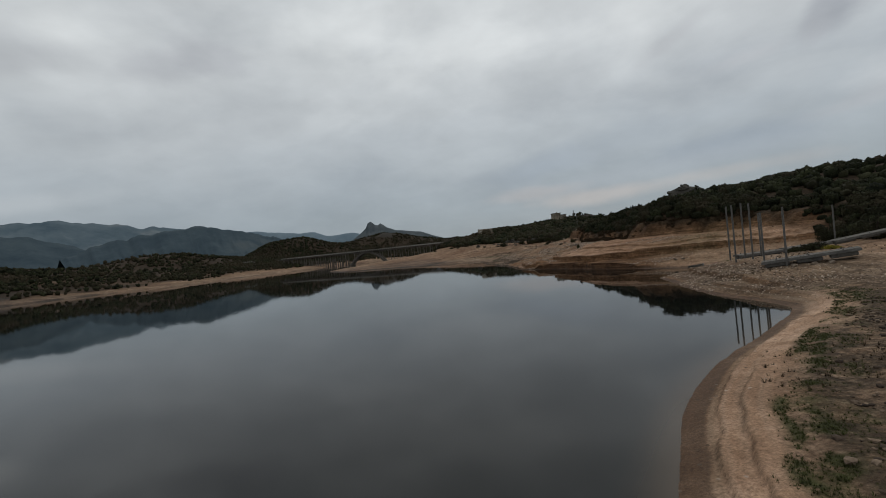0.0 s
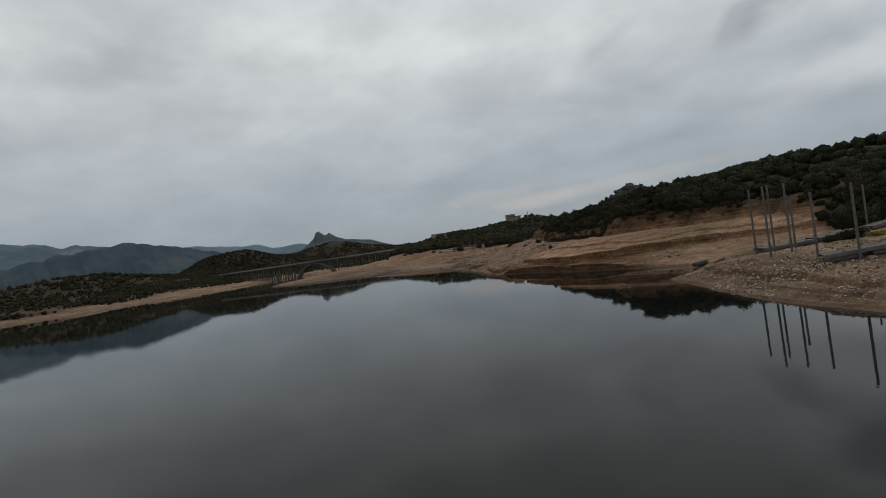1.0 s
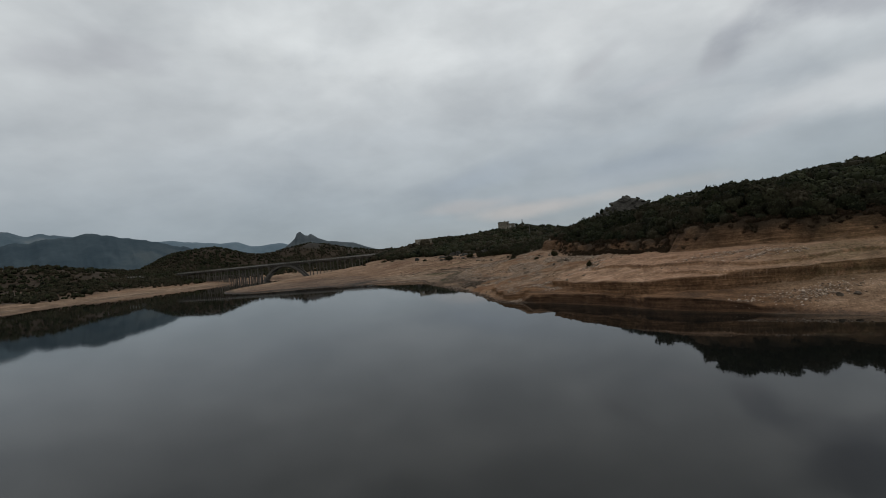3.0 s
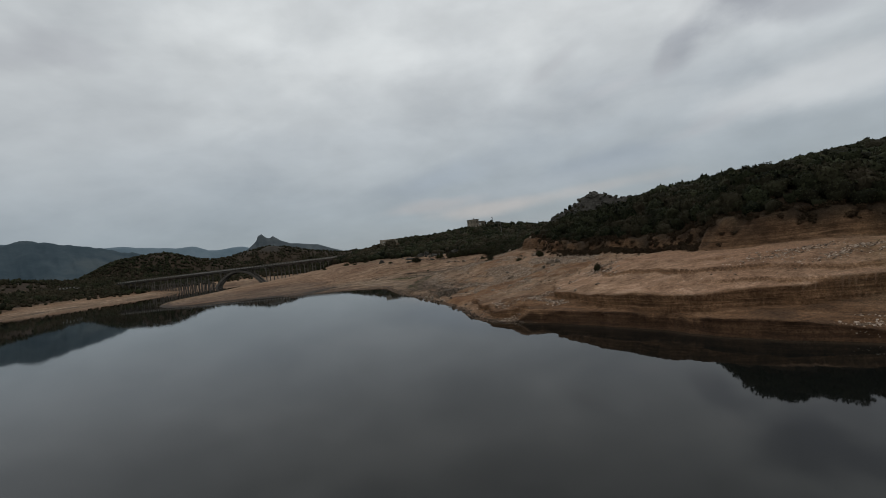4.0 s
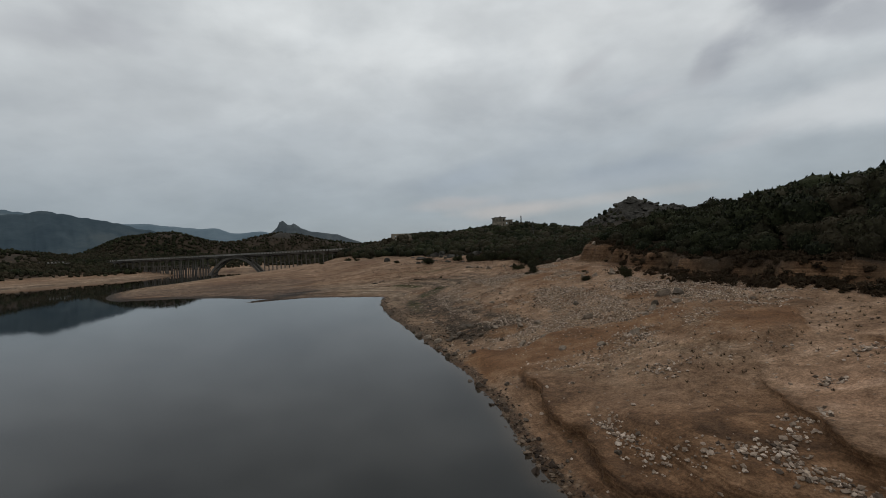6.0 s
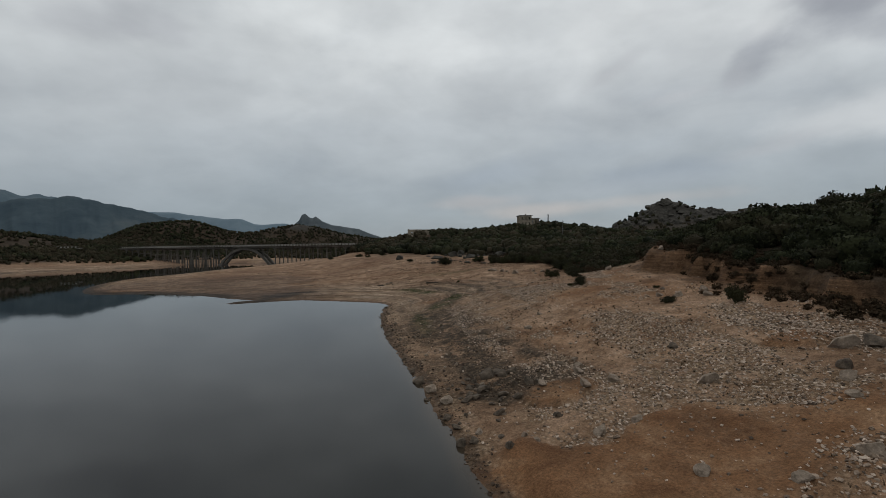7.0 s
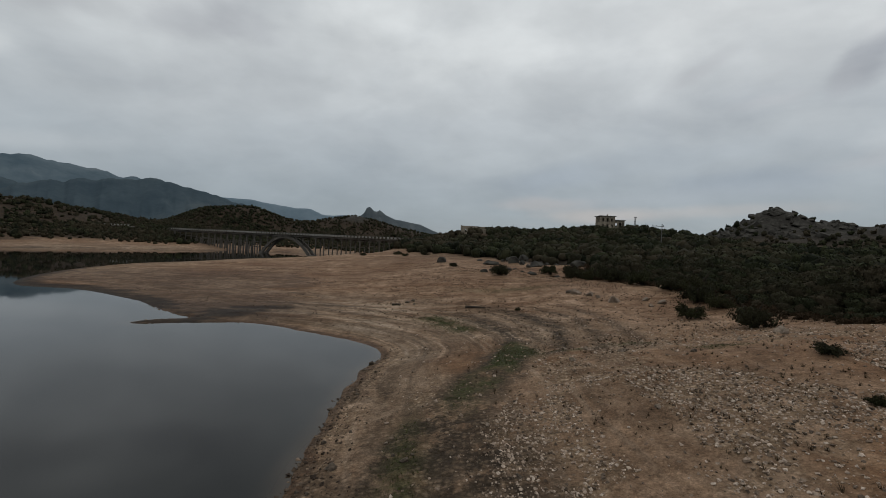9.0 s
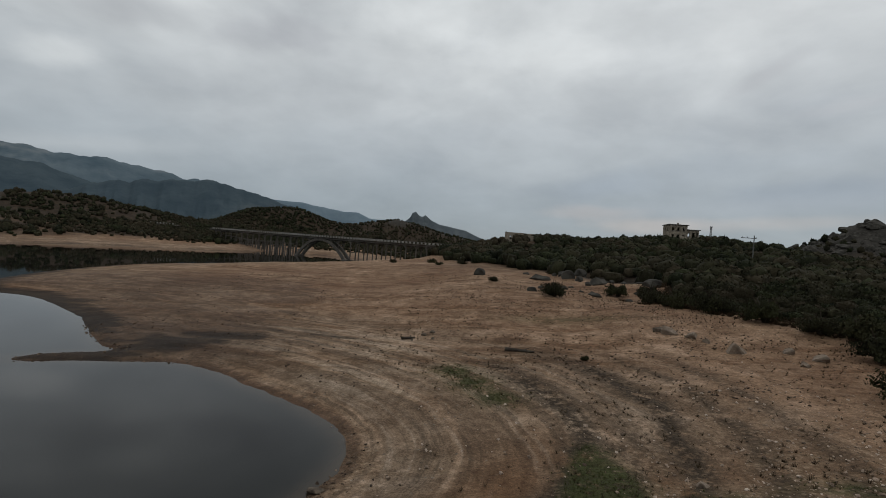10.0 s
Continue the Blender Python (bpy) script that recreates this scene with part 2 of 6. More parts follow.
def plain_material(name, dark, light, scale, rough=0.85, spec=0.3, bump=0.3, dist=0.02, fine=8.0, metal=0.0):
    """Two tones in broad stains, darkened by a finer grain."""
    mt, nt, b = material(name, rough, spec)
    c = coords(nt)
    stain = noise_node(nt, scale, 6, 0.62, c)
    grain = noise_node(nt, scale * fine, 4, 0.6, c)
    col = ramp_node(nt, stain, [(0.3, dark), (0.7, light)])
    col = mix_node(nt, 0.45, col, ramp_node(nt, grain, [(0.3, (0.45, 0.45, 0.45)), (0.7, (1.25, 1.25, 1.25))]), "MULTIPLY")
    nt.links.new(col, b.inputs["Base Color"])
    b.inputs["Metallic"].default_value = metal
    bump_node(nt, b, grain, bump, dist)
    return mt


def island_material(name, stops, rough=0.9, spec=0.2, tint=False, scale=6.0):
    """For scattered pieces: each piece takes its own tone."""
    mt, nt, b = material(name, rough, spec)
    r = nt.nodes.new("ShaderNodeNewGeometry").outputs["Random Per Island"]
    col = ramp_node(nt, r, stops)
    c = coords(nt)
    grain = noise_node(nt, scale, 4, 0.6, c)
    col = mix_node(nt, 0.5, col, ramp_node(nt, grain, [(0.32, (0.3, 0.3, 0.3)), (0.68, (1.5, 1.5, 1.5))]), "MULTIPLY")
    if tint:
        col = mix_node(nt, attr_node(nt, "tint"), col, tint)
    nt.links.new(col, b.inputs["Base Color"])
    bump_node(nt, b, grain, 0.8 if tint else 0.3, 0.25 if tint else 0.03)
    return mt


def ground_material():
    mt, nt, b = material("shore_ground", 0.95, 0.15)
    c = coords(nt)
    broad = noise_node(nt, 0.05, 5, 0.6, c)
    patch = noise_node(nt, 0.35, 6, 0.62, c, 0.4)
    grain = noise_node(nt, 9.0, 6, 0.75, c)
    pebble = nt.nodes.new("ShaderNodeTexVoronoi")
    pebble.inputs["Scale"].default_value = 3.2
    nt.links.new(c, pebble.inputs["Vector"])
    # dry sand
    sand = ramp_node(nt, patch, [(0.28, (0.145, 0.084, 0.049)), (0.5, (0.255, 0.16, 0.099)), (0.72, (0.41, 0.278, 0.19))])
    sand = mix_node(nt, map_node(nt, broad, 0.4, 0.65), sand, (0.185, 0.108, 0.064))
    speck = nt.nodes.new("ShaderNodeTexVoronoi")
    speck.inputs["Scale"].default_value = 2.6
    nt.links.new(c, speck.inputs["Vector"])
    tone = nt.nodes.new("ShaderNodeSeparateColor")
    nt.links.new(speck.outputs["Color"], tone.inputs[0])
    spot = math_node(nt, "MULTIPLY", map_node(nt, speck.outputs["Distance"], 0.26, 0.14), map_node(nt, tone.outputs[0], 0.55, 0.62))
    spot = math_node(nt, "MULTIPLY", spot, map_node(nt, noise_node(nt, 0.22, 4, 0.6, c), 0.38, 0.6))
    sand = mix_node(nt, spot, sand, ramp_node(nt, tone.outputs[1], [(0.2, (0.055, 0.04, 0.03)), (0.9, (0.33, 0.26, 0.2))]))
    # bleached hard-packed sand
    sand = mix_node(nt, attr_node(nt, "pale"), sand, mix_node(nt, 1.0, sand, (1.42, 1.38, 1.4), "MULTIPLY"))
    # strand lines run along the shore: noise stretched along it
    com = nt.nodes.new("ShaderNodeCombineXYZ")
    sep = nt.nodes.new("ShaderNodeSeparateXYZ")
    nt.links.new(c, sep.inputs[0])
    dist = attr_node(nt, "shore")
    nt.links.new(math_node(nt, "MULTIPLY", dist, 1.0), com.inputs[0])
    nt.links.new(math_node(nt, "MULTIPLY", sep.outputs[1], 0.04), com.inputs[1])
    nt.links.new(math_node(nt, "MULTIPLY", sep.outputs[0], 0.04), com.inputs[2])
    lines = noise_node(nt, 1.1, 5, 0.7, com.outputs[0], 0.3)
    strand = attr_node(nt, "strand")
    sand = mix_node(nt, math_node(nt, "MULTIPLY", strand, 0.9), sand, mix_node(nt, 1.0, sand, (1.22, 1.36, 1.46), "MULTIPLY"))
    wide = noise_node(nt, 0.42, 4, 0.6, com.outputs[0], 0.2)
    sand = mix_node(nt, math_node(nt, "MULTIPLY", map_node(nt, wide, 0.47, 0.54), math_node(nt, "MULTIPLY", strand, 0.6), True), sand, (0.085, 0.06, 0.04))
    sand = mix_node(nt, math_node(nt, "MULTIPLY", map_node(nt, wide, 0.44, 0.38), math_node(nt, "MULTIPLY", strand, 0.6), True), sand, (0.40, 0.31, 0.23))
    col = mix_node(nt, math_node(nt, "MULTIPLY", map_node(nt, lines, 0.48, 0.6), math_node(nt, "MULTIPLY", strand, 0.6), True), sand, (0.062, 0.046, 0.032))
    col = mix_node(nt, math_node(nt, "MULTIPLY", map_node(nt, lines, 0.45, 0.3), math_node(nt, "MULTIPLY", strand, 0.6), True), col, (0.37, 0.285, 0.213))
    # orange earth of the eroded bank; its dark tones double as shade on steep faces
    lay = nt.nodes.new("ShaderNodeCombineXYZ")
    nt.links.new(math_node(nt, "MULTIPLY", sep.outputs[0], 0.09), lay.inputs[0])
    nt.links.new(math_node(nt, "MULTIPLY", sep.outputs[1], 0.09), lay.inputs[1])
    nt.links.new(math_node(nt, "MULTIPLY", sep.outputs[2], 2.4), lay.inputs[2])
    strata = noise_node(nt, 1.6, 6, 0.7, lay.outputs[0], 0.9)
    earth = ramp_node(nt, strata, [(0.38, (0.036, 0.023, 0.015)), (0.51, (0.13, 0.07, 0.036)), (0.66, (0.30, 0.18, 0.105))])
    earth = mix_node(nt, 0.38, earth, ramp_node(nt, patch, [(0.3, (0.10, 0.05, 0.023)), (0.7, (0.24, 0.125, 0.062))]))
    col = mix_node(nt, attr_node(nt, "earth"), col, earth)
    # smooth orange clay
    clay = ramp_node(nt, patch, [(0.3, (0.10, 0.046, 0.02)), (0.5, (0.162, 0.08, 0.037)), (0.72, (0.27, 0.16, 0.088))])
    col = mix_node(nt, attr_node(nt, "clay"), col, clay)
    # grey gravel
    gravel = ramp_node(nt, pebble.outputs["Distance"], [(0.05, (0.42, 0.31, 0.215)), (0.5, (0.19, 0.126, 0.078))])
    gmask = math_node(nt, "MULTIPLY", attr_node(nt, "gravel"), map_node(nt, noise_node(nt, 0.8, 5, 0.65, c), 0.38, 0.6), True)
    col = mix_node(nt, gmask, col, gravel)
    dgr = ramp_node(nt, pebble.outputs["Distance"], [(0.05, (0.14, 0.098, 0.065)), (0.5, (0.045, 0.032, 0.021))])
    col = mix_node(nt, math_node(nt, "MULTIPLY", attr_node(nt, "darkg"), map_node(nt, noise_node(nt, 0.55, 6, 0.7, c), 0.36, 0.52), True), col, dgr)
    # soil and dry grass under the scrub; also shade painted on the beach steps
    soil = ramp_node(nt, patch, [(0.3, (0.022, 0.016, 0.010)), (0.55, (0.042, 0.028, 0.017)), (0.75, (0.085, 0.057, 0.033))])
    col = mix_node(nt, attr_node(nt, "soil"), col, soil)
    # thin new grass
    gr = math_node(nt, "MULTIPLY", attr_node(nt, "green"), map_node(nt, noise_node(nt, 1.2, 6, 0.7, c), 0.33, 0.52), True)
    col = mix_node(nt, math_node(nt, "MULTIPLY", gr, 0.9), col, (0.04, 0.047, 0.014))
    # bare rock
    rock = ramp_node(nt, noise_node(nt, 0.18, 8, 0.7, c), [(0.3, (0.018, 0.016, 0.013)), (0.6, (0.05, 0.045, 0.038)), (0.75, (0.10, 0.09, 0.076))])
    col = mix_node(nt, attr_node(nt, "rock"), col, rock)
    col = mix_node(nt, 0.7, col, ramp_node(nt, grain, [(0.32, (0.35, 0.34, 0.33)), (0.68, (1.6, 1.6, 1.6))]), "MULTIPLY")
    crumb = noise_node(nt, 2.6, 7, 0.78, c, 0.3)
    rough_part = map_node(nt, math_node(nt, "MAXIMUM", attr_node(nt, "beach"), math_node(nt, "MULTIPLY", attr_node(nt, "clay"), 0.8)), 0, 1, 1.0, 0.35)
    col = mix_node(nt, math_node(nt, "MULTIPLY", rough_part, 0.62), col, ramp_node(nt, crumb, [(0.36, (0.45, 0.43, 0.41)), (0.5, (1.0, 1.0, 1.0)), (0.64, (1.45, 1.48, 1.52))]), "MULTIPLY")
    blotch = noise_node(nt, 0.55, 8, 0.72, c, 0.7)
    col = mix_node(nt, math_node(nt, "MULTIPLY", rough_part, 0.8), col, ramp_node(nt, blotch, [(0.36, (0.62, 0.59, 0.56)), (0.5, (1.0, 1.0, 1.0)), (0.62, (1.22, 1.22, 1.22))]), "MULTIPLY")
    drift = nt.nodes.new("ShaderNodeMapping")
    drift.inputs["Scale"].default_value = (0.05, 0.35, 0.3)
    nt.links.new(c, drift.inputs[0])
    lees = noise_node(nt, 1.0, 7, 0.68, drift.outputs[0], 0.6)
    far_flat = math_node(nt, "MULTIPLY", map_node(nt, sep.outputs[1], 192, 204), map_node(nt, sep.outputs[1], 330, 280))
    col = mix_node(nt, math_node(nt, "MULTIPLY", far_flat, map_node(nt, lees, 0.5, 0.6), True), col, mix_node(nt, 1.0, col, (0.7, 0.64, 0.58), "MULTIPLY"))
    wet = attr_node(nt, "wet")
    col = mix_node(nt, wet, col, mix_node(nt, 1.0, col, (0.36, 0.33, 0.305), "MULTIPLY"))
    nt.links.new(col, b.inputs["Base Color"])
    nt.links.new(map_node(nt, wet, 0, 1, 0.95, 0.72), b.inputs["Roughness"])
    h = math_node(nt, "ADD", math_node(nt, "MULTIPLY", grain, 0.5), math_node(nt, "MULTIPLY", patch, 1.0))
    h = math_node(nt, "SUBTRACT", h, math_node(nt, "MULTIPLY", pebble.outputs["Distance"], gmask))
    bump_node(nt, b, math_node(nt, "MULTIPLY", h, rough_part), 0.9, 0.16)
    return mt


def water_material():
    mt, nt, b = material("lake_water", 0.03, 0.36)
    c = coords(nt)
    b.inputs["IOR"].default_value = 1.33
    deep, shallow = (0.006, 0.0068, 0.006), (0.095, 0.068, 0.045)
    col = mix_node(nt, attr_node(nt, "shallow"), deep, shallow)
    nt.links.new(col, b.inputs["Base Color"])
    mp = nt.nodes.new("ShaderNodeMapping")
    mp.inputs["Scale"].default_value = (1, 0.45, 1)
    nt.links.new(c, mp.inputs[0])
    ripple = noise_node(nt, 1.6, 3, 0.5, mp.outputs[0])
    calm = map_node(nt, noise_node(nt, 0.03, 3, 0.5, c), 0.4, 0.65, 0.25, 1.0)
    bump_node(nt, b, math_node(nt, "MULTIPLY", ripple, calm), 0.06, 0.06)
    return mt


def mountain_material(name, low, high, bare, scale):
    mt, nt, b = material(name, 1.0, 0.05)
    c = coords(nt)
    n = noise_node(nt, scale, 9, 0.68, c)
    m = noise_node(nt, scale * 0.25, 5, 0.6, c)
    col = ramp_node(nt, n, [(0.35, low), (0.62, high)])
    col = mix_node(nt, map_node(nt, m, 0.56, 0.68, 0, 0.7), col, bare)
    nt.links.new(col, b.inputs["Base Color"])
    bump_node(nt, b, n, 0.5, 10.0)
    return mt


GROUND = ground_material()
WATER = water_material()
CONCRETE = plain_material("weathered_concrete", (0.065, 0.056, 0.048), (0.155, 0.138, 0.12), 0.25, 0.9, 0.2, 0.4, 0.05)
PALE_CONCRETE = plain_material("pale_parapet_concrete", (0.20, 0.19, 0.17), (0.40, 0.38, 0.35), 0.5, 0.9, 0.2, 0.3, 0.03)
PLASTER = plain_material("crumbling_plaster", (0.17, 0.14, 0.105), (0.40, 0.34, 0.265), 0.35, 0.95, 0.1, 0.5, 0.05)
ROOF = plain_material("roof_slab_concrete", (0.10, 0.09, 0.08), (0.20, 0.185, 0.16), 0.5, 0.95, 0.1, 0.4, 0.04)
DARK = plain_material("dark_interior", (0.012, 0.011, 0.01), (0.03, 0.027, 0.024), 1.0, 1.0, 0.05)
STEEL = plain_material("galvanised_steel", (0.07, 0.066, 0.06), (0.17, 0.162, 0.15), 1.2, 0.6, 0.5, 0.1, 0.01, metal=0.4)
PONTOON = plain_material("grey_pontoon", (0.055, 0.05, 0.044), (0.125, 0.116, 0.104), 0.8, 0.8, 0.3, 0.2, 0.01)
DECKING = plain_material("grey_deck_boards", (0.085, 0.078, 0.068), (0.19, 0.176, 0.155), 0.9, 0.9, 0.2, 0.3, 0.01)
BOAT_GREY = plain_material("faded_boat_paint", (0.022, 0.023, 0.023), (0.065, 0.066, 0.064), 1.5, 0.6, 0.4)
BOAT_RED = plain_material("faded_red_paint", (0.13, 0.035, 0.025), (0.26, 0.085, 0.06), 1.5, 0.6, 0.4)
BOAT_IN = plain_material("bare_boat_wood", (0.06, 0.05, 0.04), (0.15, 0.125, 0.1), 2.0, 0.9, 0.2)
WOOD = plain_material("grey_driftwood", (0.03, 0.025, 0.02), (0.09, 0.075, 0.06), 2.0, 0.95, 0.1)
BARK = plain_material("bark", (0.03, 0.024, 0.018), (0.085, 0.068, 0.05), 2.0, 0.95, 0.1, 0.6, 0.03)
STONE = island_material("scattered_stones", [(0.0, (0.07, 0.05, 0.036)), (0.3, (0.235, 0.172, 0.125)), (0.7, (0.40, 0.305, 0.232)), (1.0, (0.58, 0.47, 0.38))])
DARK_STONE = island_material("dark_shore_stones", [(0.0, (0.03, 0.02, 0.014)), (0.5, (0.078, 0.054, 0.038)), (1.0, (0.21, 0.15, 0.105))])
BOULDER = plain_material("granite_boulder", (0.13, 0.098, 0.073), (0.35, 0.275, 0.21), 0.9, 0.92, 0.2, 0.6, 0.05)
CRAG = plain_material("dark_granite_crag", (0.026, 0.024, 0.02), (0.09, 0.082, 0.07), 0.35, 0.95, 0.15, 0.7, 0.1)
DARK_BOULDER = plain_material("dark_wet_boulder", (0.036, 0.027, 0.02), (0.15, 0.115, 0.084), 1.2, 0.85, 0.25, 0.6, 0.05)
LEAF = island_material("scrub_leaves", [(0.0, (0.010, 0.012, 0.007)), (0.5, (0.023, 0.026, 0.013)), (1.0, (0.045, 0.049, 0.024))], 0.9, 0.08, (0.05, 0.04, 0.025), 3.0)
OLIVE_LEAF = island_material("olive_leaves", [(0.0, (0.014, 0.018, 0.008)), (0.6, (0.03, 0.036, 0.016)), (1.0, (0.055, 0.06, 0.028))], 0.9, 0.08, (0.06, 0.047, 0.026), 3.0)
YELLOW_LEAF = island_material("yellow_flowers", [(0.0, (0.07, 0.075, 0.02)), (0.5, (0.22, 0.18, 0.02)), (1.0, (0.4, 0.32, 0.03))], 0.8, 0.2, False, 2.0)
WEED = island_material("dry_weeds", [(0.0, (0.02, 0.014, 0.009)), (0.6, (0.055, 0.036, 0.021)), (1.0, (0.11, 0.086, 0.05))], 0.9, 0.1, False, 2.0)
GRASS = island_material("thin_green_grass", [(0.0, (0.028, 0.033, 0.009)), (1.0, (0.078, 0.082, 0.026))], 0.85, 0.2, False, 2.0)

# ---------------------------------------------------------------- the lie of the land
NEAR_SHORE = [(-60, -400), (0, -140), (3, -40), (4.6, 2), (5.6, 9.5), (6.4, 12.3), (7.07, 14.25), (7.96, 16), (8.73, 17.4), (10.1, 19.7), (11.8, 21.9), (14.25, 24.7), (16.85, 27.1), (19.75, 29.4), (22.9, 32.2), (25.4, 34.3),
              (27, 36.1), (28, 37.6), (28.1, 40.4), (27.6, 45.5), (28, 50), (29.1, 55.8), (30.3, 61), (31.4, 66), (33.9, 67.8), (37.9, 70.4), (40.4, 72.8), (41.3, 76.5), (39.6, 79.6), (36.8, 83.4)]
BANK_SHORE = [(33.4, 88.2), (31.2, 91.6), (30, 94.8), (28.9, 97.6), (27.9, 100.1), (26.6, 102.4), (25.2, 104.7), (23.9, 107), (22.3, 109), (20.3, 111), (19.1, 115), (19.2, 119), (19.5, 124.8), (19, 134), (17.5, 147.5),
              (16.4, 156), (15.4, 164), (14.8, 174.5), (14.9, 184), (15.7, 189.6), (12.7, 194), (6, 197.8), (-1, 200.6), (-5.5, 199.6), (-9, 198.2), (-11.6, 197.2), (-12.6, 197.7), (-11.6, 199.4)]
SPIT_SHORE = [(-8.4, 202.0), (-10.8, 203.4), (-16, 207.5), (-23, 213), (-37, 220.4), (-48, 221.6), (-56, 231), (-64, 248), (-70, 275), (-67, 290), (-58, 318), (-50, 345), (-43, 372),
              (-42, 395), (-55, 425), (-85, 445), (-112, 432)]
FAR_SHORE = [(-118, 400), (-128, 384), (-144, 372), (-153, 352), (-157, 333), (-158, 308), (-168, 290), (-186, 268), (-204, 235), (-216, 190), (-228, 120), (-245, 0), (-280, -180), (-260, -400)]


def smooth_loop(points, n=4):
    p = np.array(points, float)
    out = []
    for i in range(len(p)):
        a, b, c, d = p[i - 1], p[i], p[(i + 1) % len(p)], p[(i + 2) % len(p)]
        for k in range(n):
            t = k / n
            out.append(0.5 * (2 * b + (c - a) * t + (2 * a - 5 * b + 4 * c - d) * t * t + (3 * b - a - 3 * c + d) * t ** 3))
    return np.array(out)


LAKE = smooth_loop(NEAR_SHORE + BANK_SHORE + SPIT_SHORE + FAR_SHORE)


def shore_distance(x, y):
    """Metres from the water's edge, negative over the lake."""
    shape, x, y = np.shape(x), np.ravel(x), np.ravel(y)
    rough = 0.06 + 0.16 * sstep(y, 38, 60)
    x = x + rough * fbm(x * 0.5, y * 0.5, 3, 31)
    y = y + rough * fbm(x * 0.5 + 50, y * 0.5, 3, 32)
    best, inside = np.full(x.shape, 1e12), np.zeros(x.shape, bool)
    for (ax, ay), (bx, by) in zip(LAKE, np.roll(LAKE, -1, 0)):
        ex, ey = bx - ax, by - ay
        t = np.clip(((x - ax) * ex + (y - ay) * ey) / (ex * ex + ey * ey + 1e-12), 0, 1)
        best = np.minimum(best, (x - ax - t * ex) ** 2 + (y - ay - t * ey) ** 2)
        if ay != by:
            inside ^= ((ay > y) != (by > y)) & (x < (bx - ax) * (y - ay) / (by - ay) + ax)
    d = np.sqrt(best)
    return np.where(inside, -d, d).reshape(shape)


SCRUB_Y = [-200, 0, 50, 66, 74, 82, 90, 96, 100, 103, 108, 115, 122, 128, 140, 148, 160, 168, 174, 184, 195, 213, 224, 236, 246, 258, 268, 285, 300, 340, 385, 440]
SCRUB_X = [70, 62, 60, 59, 60, 66, 63, 58, 51.5, 47, 45, 47.5, 49, 49.5, 47.8, 47, 48, 49.5, 52.5, 55, 52.5, 55, 50, 47, 52, 52, 36, 23, 12, -2, -10, 5]


def scrub_side(x, y):
    """Metres inside the scrub line on the near hill side; negative on the open shore."""
    return x - np.interp(y, SCRUB_Y, SCRUB_X) + 1.6 * fbm(x * 0.07, y * 0.07, 3, 5)


STREAM = [(22.6, 142), (21.8, 152), (20, 160), (19.6, 166), (20.6, 170.5), (22.4, 175.5), (25.2, 182), (27, 186.5), (28, 190)]


def scrub_edge(x, y):
    """Like scrub_side, but measured from the upper edge of the open earth slope at the southern end."""
    return scrub_side(x, y) - 1.2 * sstep(y, 84, 92) * sstep(-y, -124, -108)


def stream_distance(x, y):
    """Metres from the dark stony bed of an old stream."""
    best = np.full(np.shape(x), 1e9)
    for (ax, ay), (bx, by) in zip(STREAM, STREAM[1:]):
        ex, ey = bx - ax, by - ay
        t = np.clip(((x - ax) * ex + (y - ay) * ey) / (ex * ex + ey * ey), 0, 1)
        best = np.minimum(best, np.hypot(x - ax - t * ex, y - ay - t * ey))
    return best + 0.5 * fbm(x * 0.3, y * 0.3, 3, 91)


def green_patches(x, y, d):
    """Where thin grass grows: the damp end of the stream bed, hollows and a band above the near beach."""
    g = 1.2 * sstep(-stream_distance(x, y), -1.7, -0.6) * sstep(y, 172, 180) * sstep(-y, -196, -191) * sstep(-x, -30.5, -28)
    g = g + hump(x, y, 19.8, 202.6, 1.2, 1.6, 1.2) + hump(x, y, 21.4, 200, 1.3, 1.6, 1.4) + hump(x, y, 23.2, 197.4, 1.2, 1.5, 1.3) + hump(x, y, 27.6, 186.4, 1.2, 1.3, 2.4) + hump(x, y, 32.6, 186, 1.1, 1.6, 0.9) + hump(x, y, 36.2, 186.6, 1.2, 1.6, 0.9) + hump(x, y, 39.5, 180, 0.9, 1.6, 1.0) + hump(x, y, 19.6, 167, 0.8, 0.8, 6)
    w = d + 0.5 * fbm(x * 0.3, y * 0.3, 3, 92)
    band = (np.exp(-((w - 2.95) / 0.26) ** 2) + np.exp(-((w - 3.75) / 0.42) ** 2) + 0.5 * np.exp(-((w - 4.9) / 0.4) ** 2)) * sstep(-y, -42, -34)
    g = g + 1.1 * np.minimum(band, 1) * sstep(fbm(x * 0.9, y * 0.9, 4, 93), -0.35, 0.12) + 0.8 * hump(x, y, 47, 70, 1.0, 9, 5) + 0.6 * hump(x, y, 52, 90, 1, 8, 6) + 0.6 * hump(x, y, 32, 222, 1, 9, 1.5)
    return np.clip(g, 0, 1)


def hump(x, y, cx, cy, h, sx, sy=None, power=1.0):
    return h * np.exp(-((((x - cx) / sx) ** 2 + ((y - cy) / (sy or sx)) ** 2) ** power))


def rocky(x, y):
    """1 where the hills are bare rock."""
    r = hump(x, y, 252, 470, 1.3, 52, 48) + hump(x, y, 228, 236, 1.2, 26, 22) + hump(x, y, -88, 690, 1.0, 16, 16) + hump(x, y, 48, 262, 1.1, 12, 7)
    r = r + hump(x, y, 300, 450, 0.8, 40, 40) + hump(x, y, 138, 474, 1.1, 46, 18)
    return np.clip(r + 0.35 * fbm(x * 0.08, y * 0.08, 3, 71), 0, 1) * sstep(r, 0.25, 0.6)


